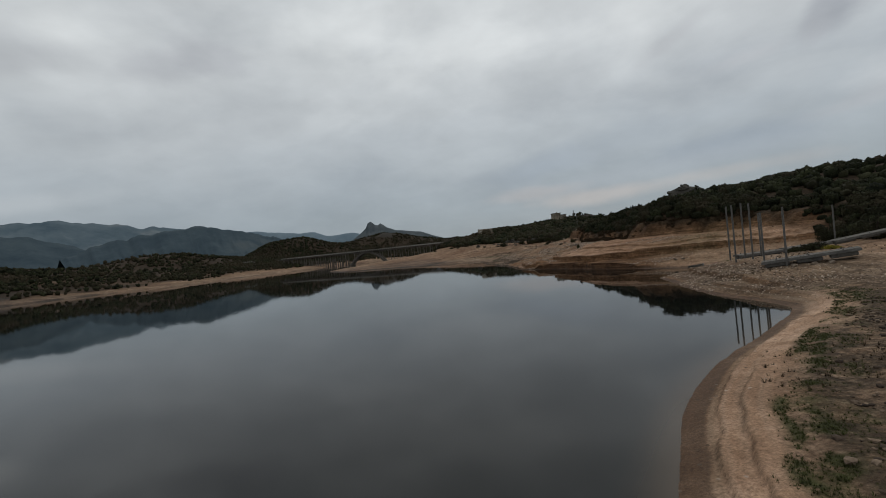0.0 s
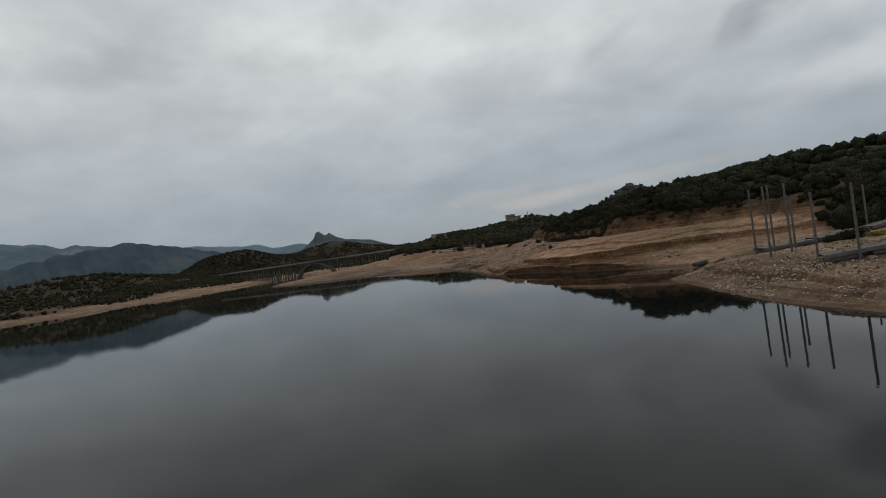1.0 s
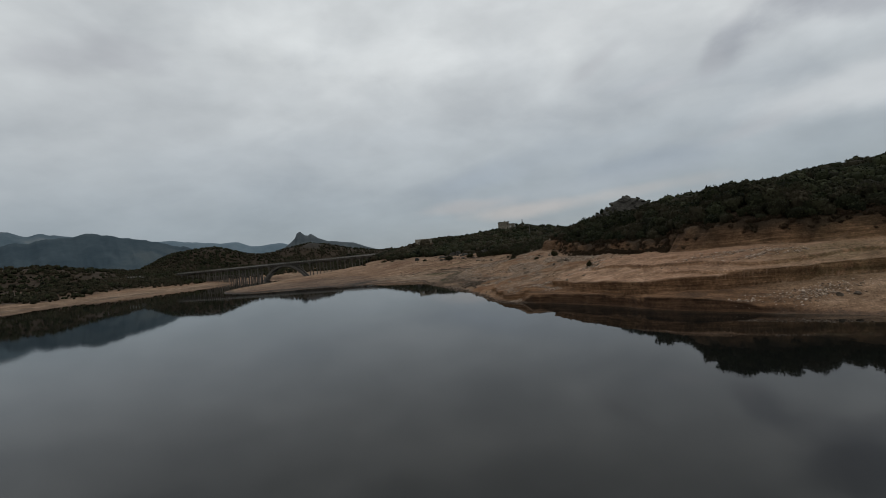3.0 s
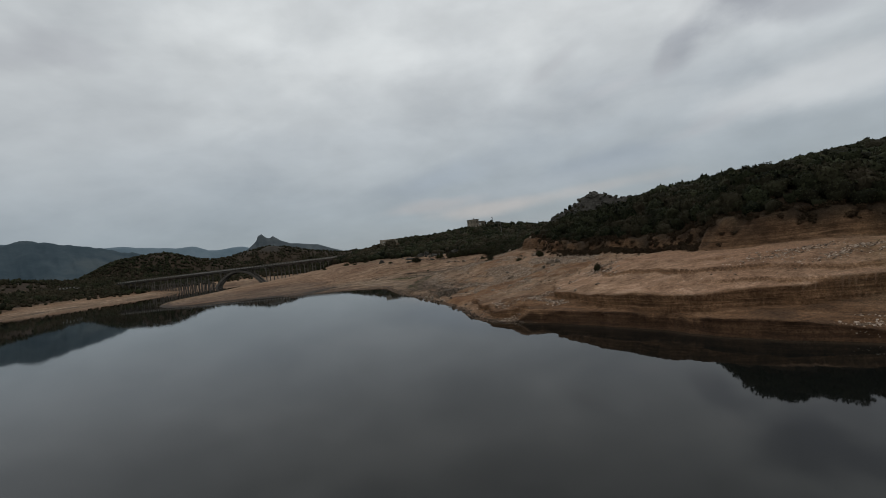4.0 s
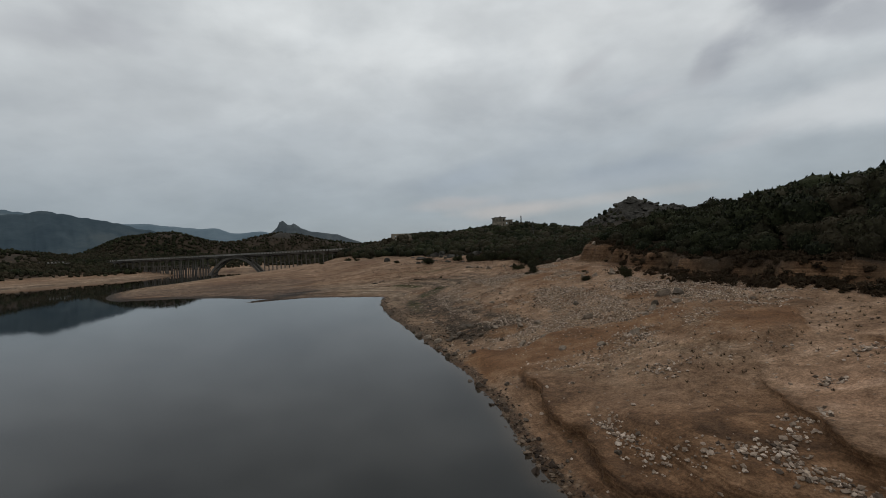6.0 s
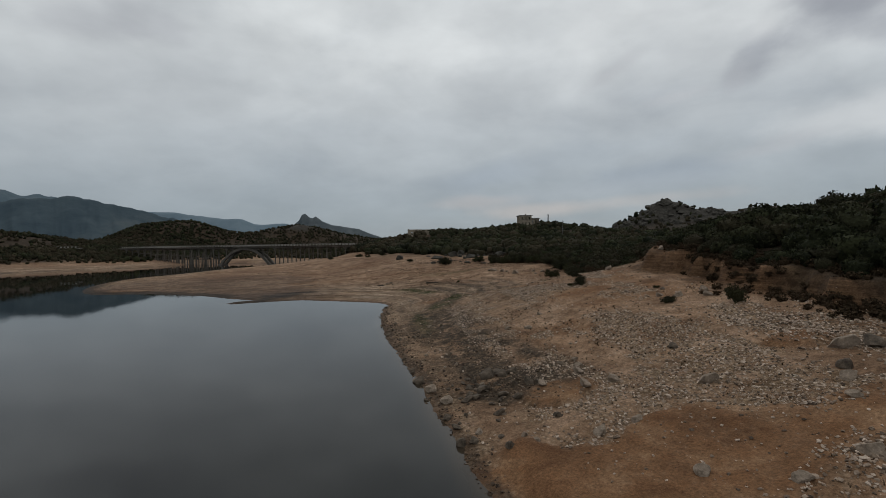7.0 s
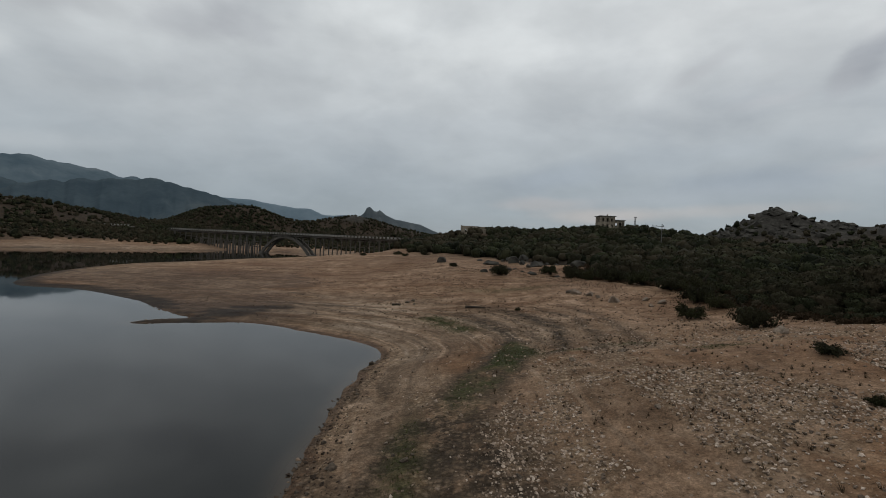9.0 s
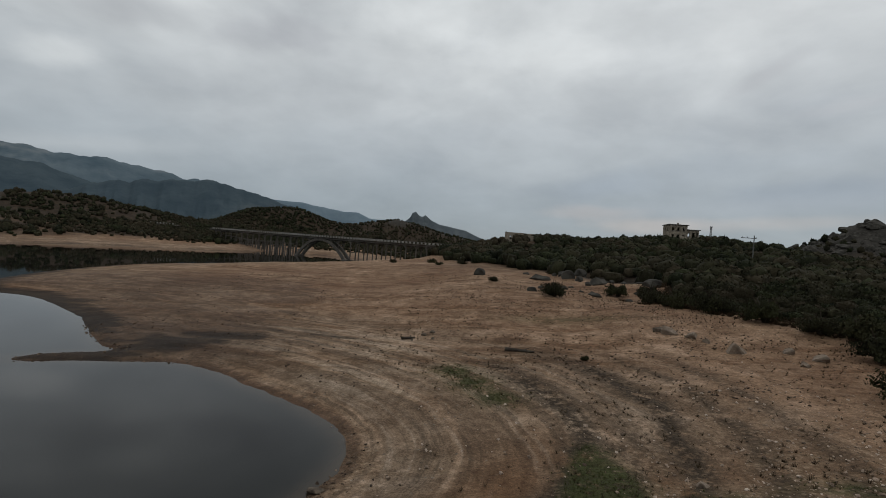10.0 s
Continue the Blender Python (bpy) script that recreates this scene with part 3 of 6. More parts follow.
LIP = [(72, 74), (60, 79.5), (54, 83.3), (50, 86), (47.2, 86.5), (44, 88.4), (40.5, 89.6), (37, 91), (34.6, 93), (32.8, 94.6), (31.2, 96.6), (30, 98.4), (29.2, 100.6), (28.6, 103), (27.8, 105.6), (27.2, 107.8), (27, 110.4), (28.2, 112.6), (30, 116), (33, 121), (37, 126)]


LOW_LIP = [(24.4, 108.6), (23.2, 110), (22.3, 111.2), (21.3, 112.8), (20.9, 115), (21.1, 118), (21.6, 121), (22.3, 125), (23.4, 130)]


def lip_distance(x, y, line=LIP):
    """Metres behind a lip of the eroded bank; negative on the lake side."""
    best, side = np.full(np.shape(x), 1e9), np.zeros(np.shape(x))
    for (ax, ay), (bx, by) in zip(line, line[1:]):
        ex, ey = bx - ax, by - ay
        t = np.clip(((x - ax) * ex + (y - ay) * ey) / (ex * ex + ey * ey), 0, 1)
        gx, gy = x - ax - t * ex, y - ay - t * ey
        r = np.hypot(gx, gy)
        near = r < best
        best, side = np.where(near, r, best), np.where(near, np.sign(ey * gx - ex * gy), side)
    return best * side + 0.55 * fbm(x * 0.3, y * 0.3, 3, 41) + 0.16 * fbm(x * 1.1, y * 1.1, 3, 43)


def bank_mask(x, y):
    return sstep(y + 0.45 * np.clip(x - 44, 0, 30), 79, 86) * sstep(-y, -122, -113) * sstep(x, 19.5, 22) * sstep(-x, -74, -62)


def bare_earth(x, y):
    """Stone-free spreads of orange earth."""
    m = hump(x, y, 21.2, 131.8, 1.6, 4.6, 4.6) + hump(x, y, 27.6, 129.4, 1.2, 3.2, 2.2) + hump(x, y, 24.4, 139, 0.9, 1.6, 1.2) + hump(x, y, 28, 133.2, 1.2, 3.4, 2.4) + hump(x, y, 25.4, 140, 1.1, 2.2, 1.5) + hump(x, y, 34.5, 130, 1.1, 4.5, 2.4) + hump(x, y, 37.2, 162.5, 1.4, 4.4, 3.4) + hump(x, y, 37, 123, 1.1, 5, 3.5)
    m = m + hump(x, y, 39, 138, 1.0, 2.6, 1.6) + hump(x, y, 43.5, 158.5, 1.0, 2.5, 4.5) + hump(x, y, 45, 168, 0.9, 3, 4)
    return np.clip(m, 0, 1) * sstep(fbm(x * 0.2, y * 0.2, 4, 58) + 1.2 * (m - 0.6), -0.25, 0.15)


def drifts(x, y):
    """1 where pale broken stones have gathered."""
    n = fbm(x * 0.34 + 7, y * 0.14, 4, 59) + 0.25 * fbm(x * 0.9, y * 0.9, 3, 60)
    n = n + 0.35 * hump(x, y, 34, 141, 1, 9, 8) + 0.25 * hump(x, y, 30, 158, 1, 5, 10) + 0.55 * hump(x, y, 38, 188, 1, 8, 8)
    return sstep(n, -0.12, 0.24) * (1 - 0.97 * bare_earth(x, y))


def height(x, y, d=None):
    if d is None:
        d = shore_distance(x, y)
    right = sstep(x + 0.25 * (y - 250), -95, -75)
    near = np.interp(d, [-60, -25, -8, -2, 0, 1, 3, 10, 20, 30, 45, 70, 120, 300, 900], [-8, -6, -2.4, -0.5, 0, 0.22, 0.55, 1.5, 2.4, 3.3, 4.7, 6.4, 8.6, 13, 14])
    far = np.interp(d, [-60, -25, -8, -2, 0, 4, 20, 45, 90, 160, 400], [-8, -6, -2.4, -0.5, 0, 0.6, 2.2, 4.5, 8, 11, 13])
    low = sstep(-y + 300 - 0.3 * x, 0, 40) * sstep(-x + 22, -6, 24) * sstep(y, 198, 212)
    near = near * (1 - 0.42 * low)
    near = near * (1 - 0.22 * sstep(y, 183, 190) * sstep(-y, -232, -216) * sstep(-x, -40, -30))
    h = near * right + far * (1 - right)
    # the stony field rises to a shelf under the scrub
    s = scrub_side(x, y)
    early = d + 4 * sstep(-y, -135, -120)
    h = h + np.interp(early, [6, 10, 13, 17, 20, 25, 30], [0, 0.1, 0.5, 1.2, 1.45, 1.6, 1.6]) * sstep(y, 106, 120) * sstep(-y, -190, -174) * right * (1 - sstep(s, 0, 9))
    # the eroded bank, cut in ledges
    bank, q = bank_mask(x, y), lip_distance(x, y)
    e = np.where(d < 0.05, d, np.maximum(0.05, d + sstep(d, 0.05, 0.5) * (0.3 * fbm(x * 0.4, y * 0.4, 3, 44) + 0.1 * fbm(x * 1.3, y * 1.3, 3, 45))))
    foot = np.interp(e, [-2, 0, 0.12, 0.2, 0.5, 0.7, 2.0, 4.0, 8, 14, 22], [-0.5, 0, 0.06, 0.2, 0.68, 0.78, 1.15, 1.5, 1.95, 2.5, 2.8])
    wall = np.interp(e, [-2, 0, 0.1, 0.2, 0.4, 0.6, 2.0, 4.0, 8, 14, 22], [-0.5, 0, 0.1, 0.45, 1.05, 1.2, 1.45, 1.7, 2.05, 2.5, 2.8])
    foot = foot + (wall - foot) * sstep(-x, -37, -33) * sstep(x, 22.4, 23.8)
    strand_foot = np.interp(d, [-2, 0, 1.2, 3, 6, 10], [-0.5, 0, 0.28, 0.75, 1.3, 1.7])
    foot = foot + (strand_foot - foot) * sstep(-x, -23.6, -22.2)
    # hard and soft layers weather into small steps
    layer = 0.36
    ripple = layer / (2 * np.pi) * np.sin(2 * np.pi / layer * foot + 1.6 * fbm(x * 0.12, y * 0.12, 3, 40))
    foot = foot + 0.9 * ripple * sstep(d, 0.9, 1.4)
    back = np.interp(x, [34, 42], [7.0, 2.4])
    wave = q + 1.6 * fbm(x * 0.11, y * 0.11, 2, 46) + 0.3 * fbm(x * 0.6, y * 0.6, 3, 39)
    top = 2.5 + 0.04 * np.clip(x - 29, 0, 22) + 0.15 * np.maximum(q, 0) + 0.32 * sstep(wave, back, back + 0.5) + 0.22 * sstep(wave, back - 3.6, back - 3.2) * sstep(x, 33, 36) + 0.2 * sstep(wave, back + 4.5, back + 5.0) + 0.2 * fbm(x * 0.16, y * 0.16, 3, 47)
    over = sstep(q, -0.26, 0.05) * sstep(d, 0.5, 0.9)
    cut = foot * (1 - over) + np.minimum(top, 4.9) * over
    h = h * (1 - bank) + cut * bank
    h = h + bank * 0.07 * fbm(x * 0.6, y * 0.6, 4, 42) * sstep(d, 0.5, 2)
    q2 = lip_distance(x, y, LOW_LIP)
    h = h + 0.6 * sstep(q2, -0.14, 0.08) * np.exp(-np.maximum(q2, 0) / 3.5) * sstep(y, 109, 112) * sstep(-y, -130, -125) * sstep(d, 0.4, 1.0) * (1 - over * bank)
    h = h + hump(x, y, 34.8, 112.4, 0.4, 3.2, 2.6) + hump(x, y, 39, 57, 0.45, 6, 9) * sstep(d, 1, 5)
    h = h + 0.26 * sstep(bare_earth(x, y), 0.35, 0.6) * sstep(d, 0.8, 2.0) * (y < 146)
    # strand lines on the beach
    beach = right * sstep(d, 0.3, 1.5) * sstep(-d, -45, -25) * (1 - bank)
    h = h + beach * 0.035 * np.sin(d * 3.1 + 2.5 * fbm(x * 0.06, y * 0.06, 3, 8))
    h = h + sstep(d, 1, 6) * (0.10 * fbm(x * 0.25, y * 0.25, 4, 9) + 0.35 * fbm(x * 0.04, y * 0.04, 3, 10) * sstep(d, 8, 25))
    h = h + 0.38 * right * sstep(y, 40, 46) * sstep(-y, -74, -68) * sstep(d + 0.8 * fbm(x * 0.4, y * 0.4, 3, 98), 3.4, 3.7) * sstep(-d, -30, -12)
    # low steps in the wet sand at the near beach
    h = h + sstep(-y, -62, -46) * right * (0.2 * sstep(d + 0.14 * fbm(x, y, 3, 96), 1.12, 1.18) + 0.05 * sstep(d + 0.2 * fbm(x, y, 3, 90), 1.5, 1.6) + 0.17 * sstep(d + 0.14 * fbm(x, y, 3, 97), 1.88, 1.94) - 0.12 * sstep(d, 1.2, 1.88) - 0.25 * sstep(d, 4, 9))
    # the scarp under the scrub and the hills behind it
    edge_in = sstep(s, 3, 16)
    cutbank = (sstep(y + 0.6 * np.clip(x - 46, 0, 30), 88, 100) * (1 - edge_in) + sstep(y, 10, 104) * edge_in) * (sstep(-y, -186, -172) * (1 - edge_in) + sstep(-y, -205, -160) * edge_in) * right
    flute = s + 2.0 * np.abs(fbm(x * 0.1, y * 0.2, 3, 14)) - 0.9 + 0.7 * fbm(x * 0.25, y * 0.6, 3, 15)
    south, tall = sstep(-y, -122, -100), 1.6 + 0.5 * sstep(y, 152, 162) + 1.6 * sstep(-y, -122, -100)
    h = h + cutbank * (tall * sstep(flute, -0.9 - 1.4 * south, 0.5 + 3.0 * south) + 0.3 * sstep(s, -8, -2) + (4.5 + 1.6 * sstep(-y, -140, -122) + 1.3 * south - 2.8 * sstep(-y, -110, -98) - tall) * sstep(s, 0.5, 10.0) + 0.35 * fbm(x * 0.3, y * 0.3, 4, 12) * sstep(s, -4, -0.5) * sstep(-s, -4, -1))
    hill = sstep(d, 12, 55)
    add = hump(x, y, 116, 50, 2.0, 42, 56) + hump(x, y, 108, 160, 5.0, 42, 52) + hump(x, y, 102, 134, 1.9, 20, 17) - hump(x, y, 60, 105, 2.8, 12, 9) - hump(x, y, 82, 106, 1.8, 12, 9) + hump(x, y, 150, 260, 3.5, 50, 50)
    add = add + hump(x, y, 92, 332, 10.6, 42, 38) + hump(x, y, 34, 348, 7.2, 26, 26) + hump(x, y, 4, 386, 6.0, 22, 30)
    add = add + hump(x, y, 252, 472, 24.0, 40, 40, 0.75) + hump(x, y, 262, 474, 9.0, 16, 16) + hump(x, y, 335, 440, 24.5, 60, 60) + hump(x, y, 200, 420, 4.0, 60, 60) + hump(x, y, 226, 236, 14.0, 42, 42)
    add = add + hump(x, y, -310, 478, 17.0, 75, 65) + hump(x, y, -410, 330, 18.0, 95, 90) + hump(x, y, -250, 560, 4.0, 60, 60) + hump(x, y, 138, 478, 16.0, 48, 26)
    add = add + hump(x, y, -243, 690, 29.0, 62, 70, 1.4) + hump(x, y, -90, 705, 25.0, 60, 55) + hump(x, y, -170, 700, 9.0, 60, 50) + hump(x, y, 10, 690, 8.0, 60, 50)
    h = h + hill * add
    rk = rocky(x, y)
    h = h + rk * (3.2 * fbm(x * 0.06, y * 0.06, 5, 20) + 1.6 * np.abs(fbm(x * 0.17, y * 0.17, 4, 21))) + hill * 0.9 * fbm(x * 0.03, y * 0.03, 4, 22)
    return np.where(d < 0, np.minimum(h, -0.02), h)


def spread(a, b, lo, hi, step, grow_lo, grow_hi):
    """Coordinates from lo to hi, close together from a to b and wider apart beyond."""
    mid = list(np.arange(a, b, step))
    down, up = [], []
    v, s = a, step
    while v > lo:
        s = step + grow_lo * (a - v); v -= s; down.append(v)
    v, s = mid[-1], step
    while v < hi:
        s = step + grow_hi * (v - b if v > b else 0); v += s; up.append(v)
    return np.array(down[::-1] + mid + up)


def zones(first, *rest):
    """Coordinates in stretches (from, to, step)."""
    out = list(np.arange(*first))
    for a, b, st in rest:
        out += list(np.arange(a, b, st))
    return np.array(out)


def sheet(xs, ys):
    gx, gy = np.meshgrid(xs, ys)
    nx, ny = len(xs), len(ys)
    i = np.arange(nx * ny).reshape(ny, nx)
    quads = np.stack([i[:-1, :-1], i[:-1, 1:], i[1:, 1:], i[1:, :-1]], -1).reshape(-1, 4)
    return gx.ravel(), gy.ravel(), quads


def arcs(x, y, d):
    """Old shorelines of dark gravel curving behind the spit."""
    w = d + 0.28 * (200 - y) + 0.8 * fbm(x * 0.12, y * 0.12, 3, 94)
    band = np.exp(-((w - 13.7) / 1.25) ** 2) + 0.6 * np.exp(-((w - 16.6) / 0.5) ** 2) + np.exp(-((w - 18.9) / 1.15) ** 2) + 0.8 * np.exp(-((w - 22.3) / 0.9) ** 2) + 0.7 * np.exp(-((w - 25.2) / 0.9) ** 2)
    return np.clip(band, 0, 1) * sstep(y, 182, 186) * sstep(-y, -212, -203) * sstep(x, 21, 24)


def shingle(x, y, d):
    """The broad belt of dark shingle between the waterline and the stony field."""
    n = fbm(x * 0.25, y * 0.16, 4, 87)
    return sstep(y, 137, 143) * sstep(-y, -180, -168) * sstep(d, 0.4, 1.5) * sstep(-d - 0.8 * n, -11.5, -8.5) * (0.2 + 0.8 * sstep(n + 0.5 * sstep(d, 2.5, 5), -0.15, 0.3))


def make_ground():
    xs, ys = spread(5, 60, -4800, 4800, 0.42, 0.032, 0.034), spread(10, 216, -3000, 4900, 0.5, 0.05, 0.03)
    xs = np.concatenate([xs[xs < 6], zones((6, 14.4, 0.12), (14.4, 19, 0.18), (19, 38, 0.2), (38, 46, 0.3)), xs[xs > 46.1]])
    ys = np.concatenate([ys[ys < 8], zones((8, 22.4, 0.12), (22.4, 30, 0.18), (30, 84, 0.5), (84, 124, 0.22), (124, 180, 0.34), (180, 216, 0.5)), ys[ys > 216.2]])
    gx, gy, quads = sheet(xs, ys)
    d = shore_distance(gx, gy)
    z = height(gx, gy, d)
    # both lips of the bank hang over a little
    bank, q = bank_mask(gx, gy), lip_distance(gx, gy)
    q2 = lip_distance(gx, gy, LOW_LIP)
    (qy, qx), (ly, lx), (dy, dx) = [[g.ravel() for g in np.gradient(v.reshape(len(ys), len(xs)), ys, xs)] for v in (q, q2, d)]
    qn, ln, dn = np.maximum(np.hypot(qx, qy), 1e-6), np.maximum(np.hypot(lx, ly), 1e-6), np.maximum(np.hypot(dx, dy), 1e-6)
    hang3 = 0.38 * np.exp(-((q2 - 0.12) / 0.28) ** 2) * sstep(q2, -0.1, 0.06) * sstep(d, 0.7, 1.3) * sstep(gy, 110, 112) * sstep(-gy, -127, -122) * sstep(-q, 0.5, 1.0) * (0.4 + 0.9 * vnoise(gx * 0.5, gy * 0.5, 50))
    hang = bank * 0.42 * np.exp(-((q - 0.12) / 0.3) ** 2) * sstep(q, -0.12, 0.06) * sstep(d, 0.6, 1.2) * (0.5 + 0.9 * vnoise(gx * 0.4, gy * 0.4, 48))
    hang2 = bank * 0.42 * sstep(d, 0.35, 0.55) * np.exp(-((d - 0.6) / 0.3) ** 2) * (0.4 + 0.9 * vnoise(gx * 0.5, gy * 0.5, 49)) * sstep(-q, 0.4, 0.8)
    vx, vy = gx - hang * qx / qn - hang2 * dx / dn - hang3 * lx / ln, gy - hang * qy / qn - hang2 * dy / dn - hang3 * ly / ln
    me = mesh_from("ground", np.stack([vx, vy, z], 1), quads)
    s = scrub_side(gx, gy)
    right = sstep(gx + 0.25 * (gy - 250), -95, -75)
    n1, n2 = fbm(gx * 0.08, gy * 0.08, 4, 51), fbm(gx * 0.2, gy * 0.2, 4, 52)
    soil = np.maximum(right * sstep(scrub_edge(gx, gy), 0.5, 5) * (1 - 0.25 * sstep(n1, 0.2, 0.6)), (1 - right) * sstep(d + 4 * n1 - 14 * sstep(gy, 330, 380), 12, 24) * (0.75 + 0.25 * sstep(n1, -0.4, 0.1)))
    soil = np.maximum(soil, sstep(d, 60, 110))
    slope = sstep(gy, 78, 92) * sstep(-gy, -205, -185) * right
    se = scrub_edge(gx, gy)
    soil = np.maximum(soil, slope * sstep(se + 0.8 * n2, -2.6, 0.4) * np.clip(0.6 + 0.5 * n1 + 0.25 * sstep(-gy, -150, -128) + 0.45 * sstep(se, -0.8, 0.8), 0, 0.97))
    earth = bank * right * sstep(-q + 0.5 * n2, -0.5, 0.1) * 0.95 * (0.25 + 0.75 * sstep(-gx, -44, -37))
    soil = np.maximum(soil, 0.72 * slope * sstep(-gy, -122, -110) * sstep(s, -2.4, 0.2) * (0.5 + 0.5 * sstep(n2, -0.4, 0.4)))
    earth = np.maximum(earth, 0.9 * np.exp(-np.abs(q2) / 2.2) * sstep(gy, 109, 112) * sstep(-gy, -130, -122) * sstep(d, 0.3, 0.9))
    earth = np.maximum(earth, sstep(gy, 80, 92) * sstep(-gy, -190, -174) * sstep(s + 1.0 * n2, -3.2, -1.2) * sstep(-scrub_edge(gx, gy), -9, -3))
    earth = np.maximum(earth, 0.75 * sstep(n1 + 0.5 * n2, 0.35, 0.75) * right * sstep(gy, 85, 110) * sstep(-gy, -200, -160))
    field = sstep(gy - 0.6 * np.maximum(32 - gx, 0), 114, 126) * sstep(-gy, -205, -180) * sstep(d, 2, 5) * sstep(-s, 2, 7) * (0.1 + 0.9 * drifts(gx, gy)) * (1 - bank) * (1 - sstep(gy, 176, 184) * sstep(-d, -12, -9.5))
    edge = sstep(gy, 106, 112) * sstep(-gy, -196, -186) * sstep(-d, -1.2 - 2.8 * sstep(gy, 130, 142), -0.3)
    edge2 = sstep(-gy, -92, -70) * sstep(d, 2, 5) * sstep(-d, -22, -14) * 0.7
    gravel = right * np.clip(np.maximum(np.maximum(field, edge), edge2), 0, 1)
    strand = right * sstep(d, 0.3, 1.2) * sstep(-d - 6 * sstep(-gy, -66, -50), -27, -15) * np.maximum(sstep(gy, 150, 176), (0.4 + 0.55 * sstep(gy, 32, 40)) * sstep(-gy, -66, -50)) * (0.75 + 0.25 * n1) * (1 - 0.55 * sstep(-gx, -6, 8) * sstep(gy, 195, 203))
    strand = np.maximum(strand, (1 - right) * 0.6 * sstep(-d, -20, -10))
    green = green_patches(gx, gy, d) * sstep(n2, -0.9, -0.2)
    darkg = sstep(-stream_distance(gx, gy), -2.8, -1.4) * (0.8 + 0.2 * sstep(n2, -0.3, 0.2))
    darkg = np.maximum(darkg, sstep(-gy, -64, -48) * right * sstep(d + 0.5 * n2, 3.5, 4.3) * sstep(-d, -24, -12) * sstep(-gy, -44, -34) * 0.85)
    darkg = np.maximum(darkg, 0.6 * right * sstep(gy, 34, 42) * sstep(-gy, -74, -66) * sstep(d, 0.5, 2) * sstep(-d, -18, -10) * sstep(n2, -0.3, 0.3))
    darkg = np.maximum(darkg, 0.5 * sstep(-gy, -40, -32) * sstep(d + 0.4 * n2, 2.7, 3.2) * sstep(-d, -4.8, -4) * sstep(n2, -0.2, 0.3))
    darkg = np.maximum(darkg, 0.65 * right * sstep(gy, 136, 144) * sstep(-gy, -188, -178) * sstep(d, 0.3, 0.8) * sstep(-d, -4.5, -2.2) * sstep(n2, -0.35, 0.2))
    darkg = np.maximum(darkg, shingle(gx, gy, d))
    darkg = np.maximum(darkg, arcs(gx, gy, d))
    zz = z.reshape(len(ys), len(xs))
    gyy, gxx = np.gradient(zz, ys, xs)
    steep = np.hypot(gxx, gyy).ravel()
    # steep faces: bare earth, its dark colour also standing in for their shade
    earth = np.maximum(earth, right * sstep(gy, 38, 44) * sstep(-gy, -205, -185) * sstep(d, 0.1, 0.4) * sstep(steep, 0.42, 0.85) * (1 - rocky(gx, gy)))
    # dark soil colour painted on the little step faces in place of shade
    soil = np.maximum(soil, 0.55 * sstep(-gy, -44, -36) * right * sstep(d, 0.8, 1.0) * sstep(-d, -2.3, -2.1) * sstep(steep, 0.8, 1.4))
    clay = right * np.maximum(0.95 * bare_earth(gx, gy), (0.2 + 0.5 * sstep(n1 + 0.4 * n2, -0.2, 0.3)) * sstep(gy, 140, 154) * sstep(-gy, -196, -184) * sstep(d, 4, 8) * sstep(-s, 3, 6))
    wet = 0.85 * sstep(-d + 0.14 * sstep(-gy, -44, -34) + 0.10 * n2, -0.75, -0.6) + 0.5 * hump(gx, gy, -14, 206, 1, 12, 7)
    ragged = fbm(gx * 0.35, gy * 0.7, 4, 88)
    mud = hump(gx, gy, -9.5, 199.6, 1.4, 5, 2.4) + hump(gx, gy, -6.5, 205, 1.1, 4, 2.2) + hump(gx, gy, -1.5, 208.5, 0.9, 4.5, 1.5) + hump(gx, gy, 4, 212, 0.7, 6, 1.2) + 0.9 * sstep(-d, -4.5, -1.5) * sstep(-gx, 8, 18) * sstep(gy, 203, 208) * sstep(-gy, -270, -240)
    soil = np.maximum(soil, 0.85 * sstep(mud + 0.45 * ragged, 0.35, 0.65) * sstep(gy, 194, 197) * (d > -2))
    dark_flat = 0.6 * sstep(gy, 196, 200) * sstep(-gx - 0.2 * (gy - 200), -14, 2) * sstep(-gy, -262, -240) * sstep(fbm(gx * 0.05, gy * 0.16, 4, 54) + 0.9 * sstep(-gx - 0.25 * (gy - 200), -10, 8) + 0.7 * sstep(-d, -3.5, -1.0) * sstep(-gx, -2, 4), 0.15, 0.5)
    scarp = (0.55 + 0.45 * sstep(n2, -0.3, 0.3)) * sstep(gy, 144, 154) * sstep(-gy, -184, -176) * right * sstep(s, -4, -2.6) * sstep(-s, -1.6, -0.2)
    soil, earth = np.maximum(soil * (1 - 0.8 * scarp), 0.42 * scarp * sstep(n1 + n2, -0.5, 0.3)), np.maximum(earth, 0.85 * scarp)
    pale = bank * sstep(q, 0.1, 0.6) * sstep(gx, 27, 31) * sstep(-s, 2.2, 3.4) * (0.75 + 0.25 * n2) + 0.9 * sstep(-gy, -42, -34) * sstep(d, 1.0, 1.25) * sstep(-d + 0.4 * n2, -4.2, -3.0)
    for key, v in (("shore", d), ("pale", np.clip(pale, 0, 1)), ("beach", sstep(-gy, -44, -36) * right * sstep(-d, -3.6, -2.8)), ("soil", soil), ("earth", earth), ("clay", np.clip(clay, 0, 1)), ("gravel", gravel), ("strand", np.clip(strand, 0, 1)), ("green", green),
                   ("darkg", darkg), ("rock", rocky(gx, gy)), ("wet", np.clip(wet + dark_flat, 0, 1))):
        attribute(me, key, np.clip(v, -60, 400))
    me.materials.append(GROUND)
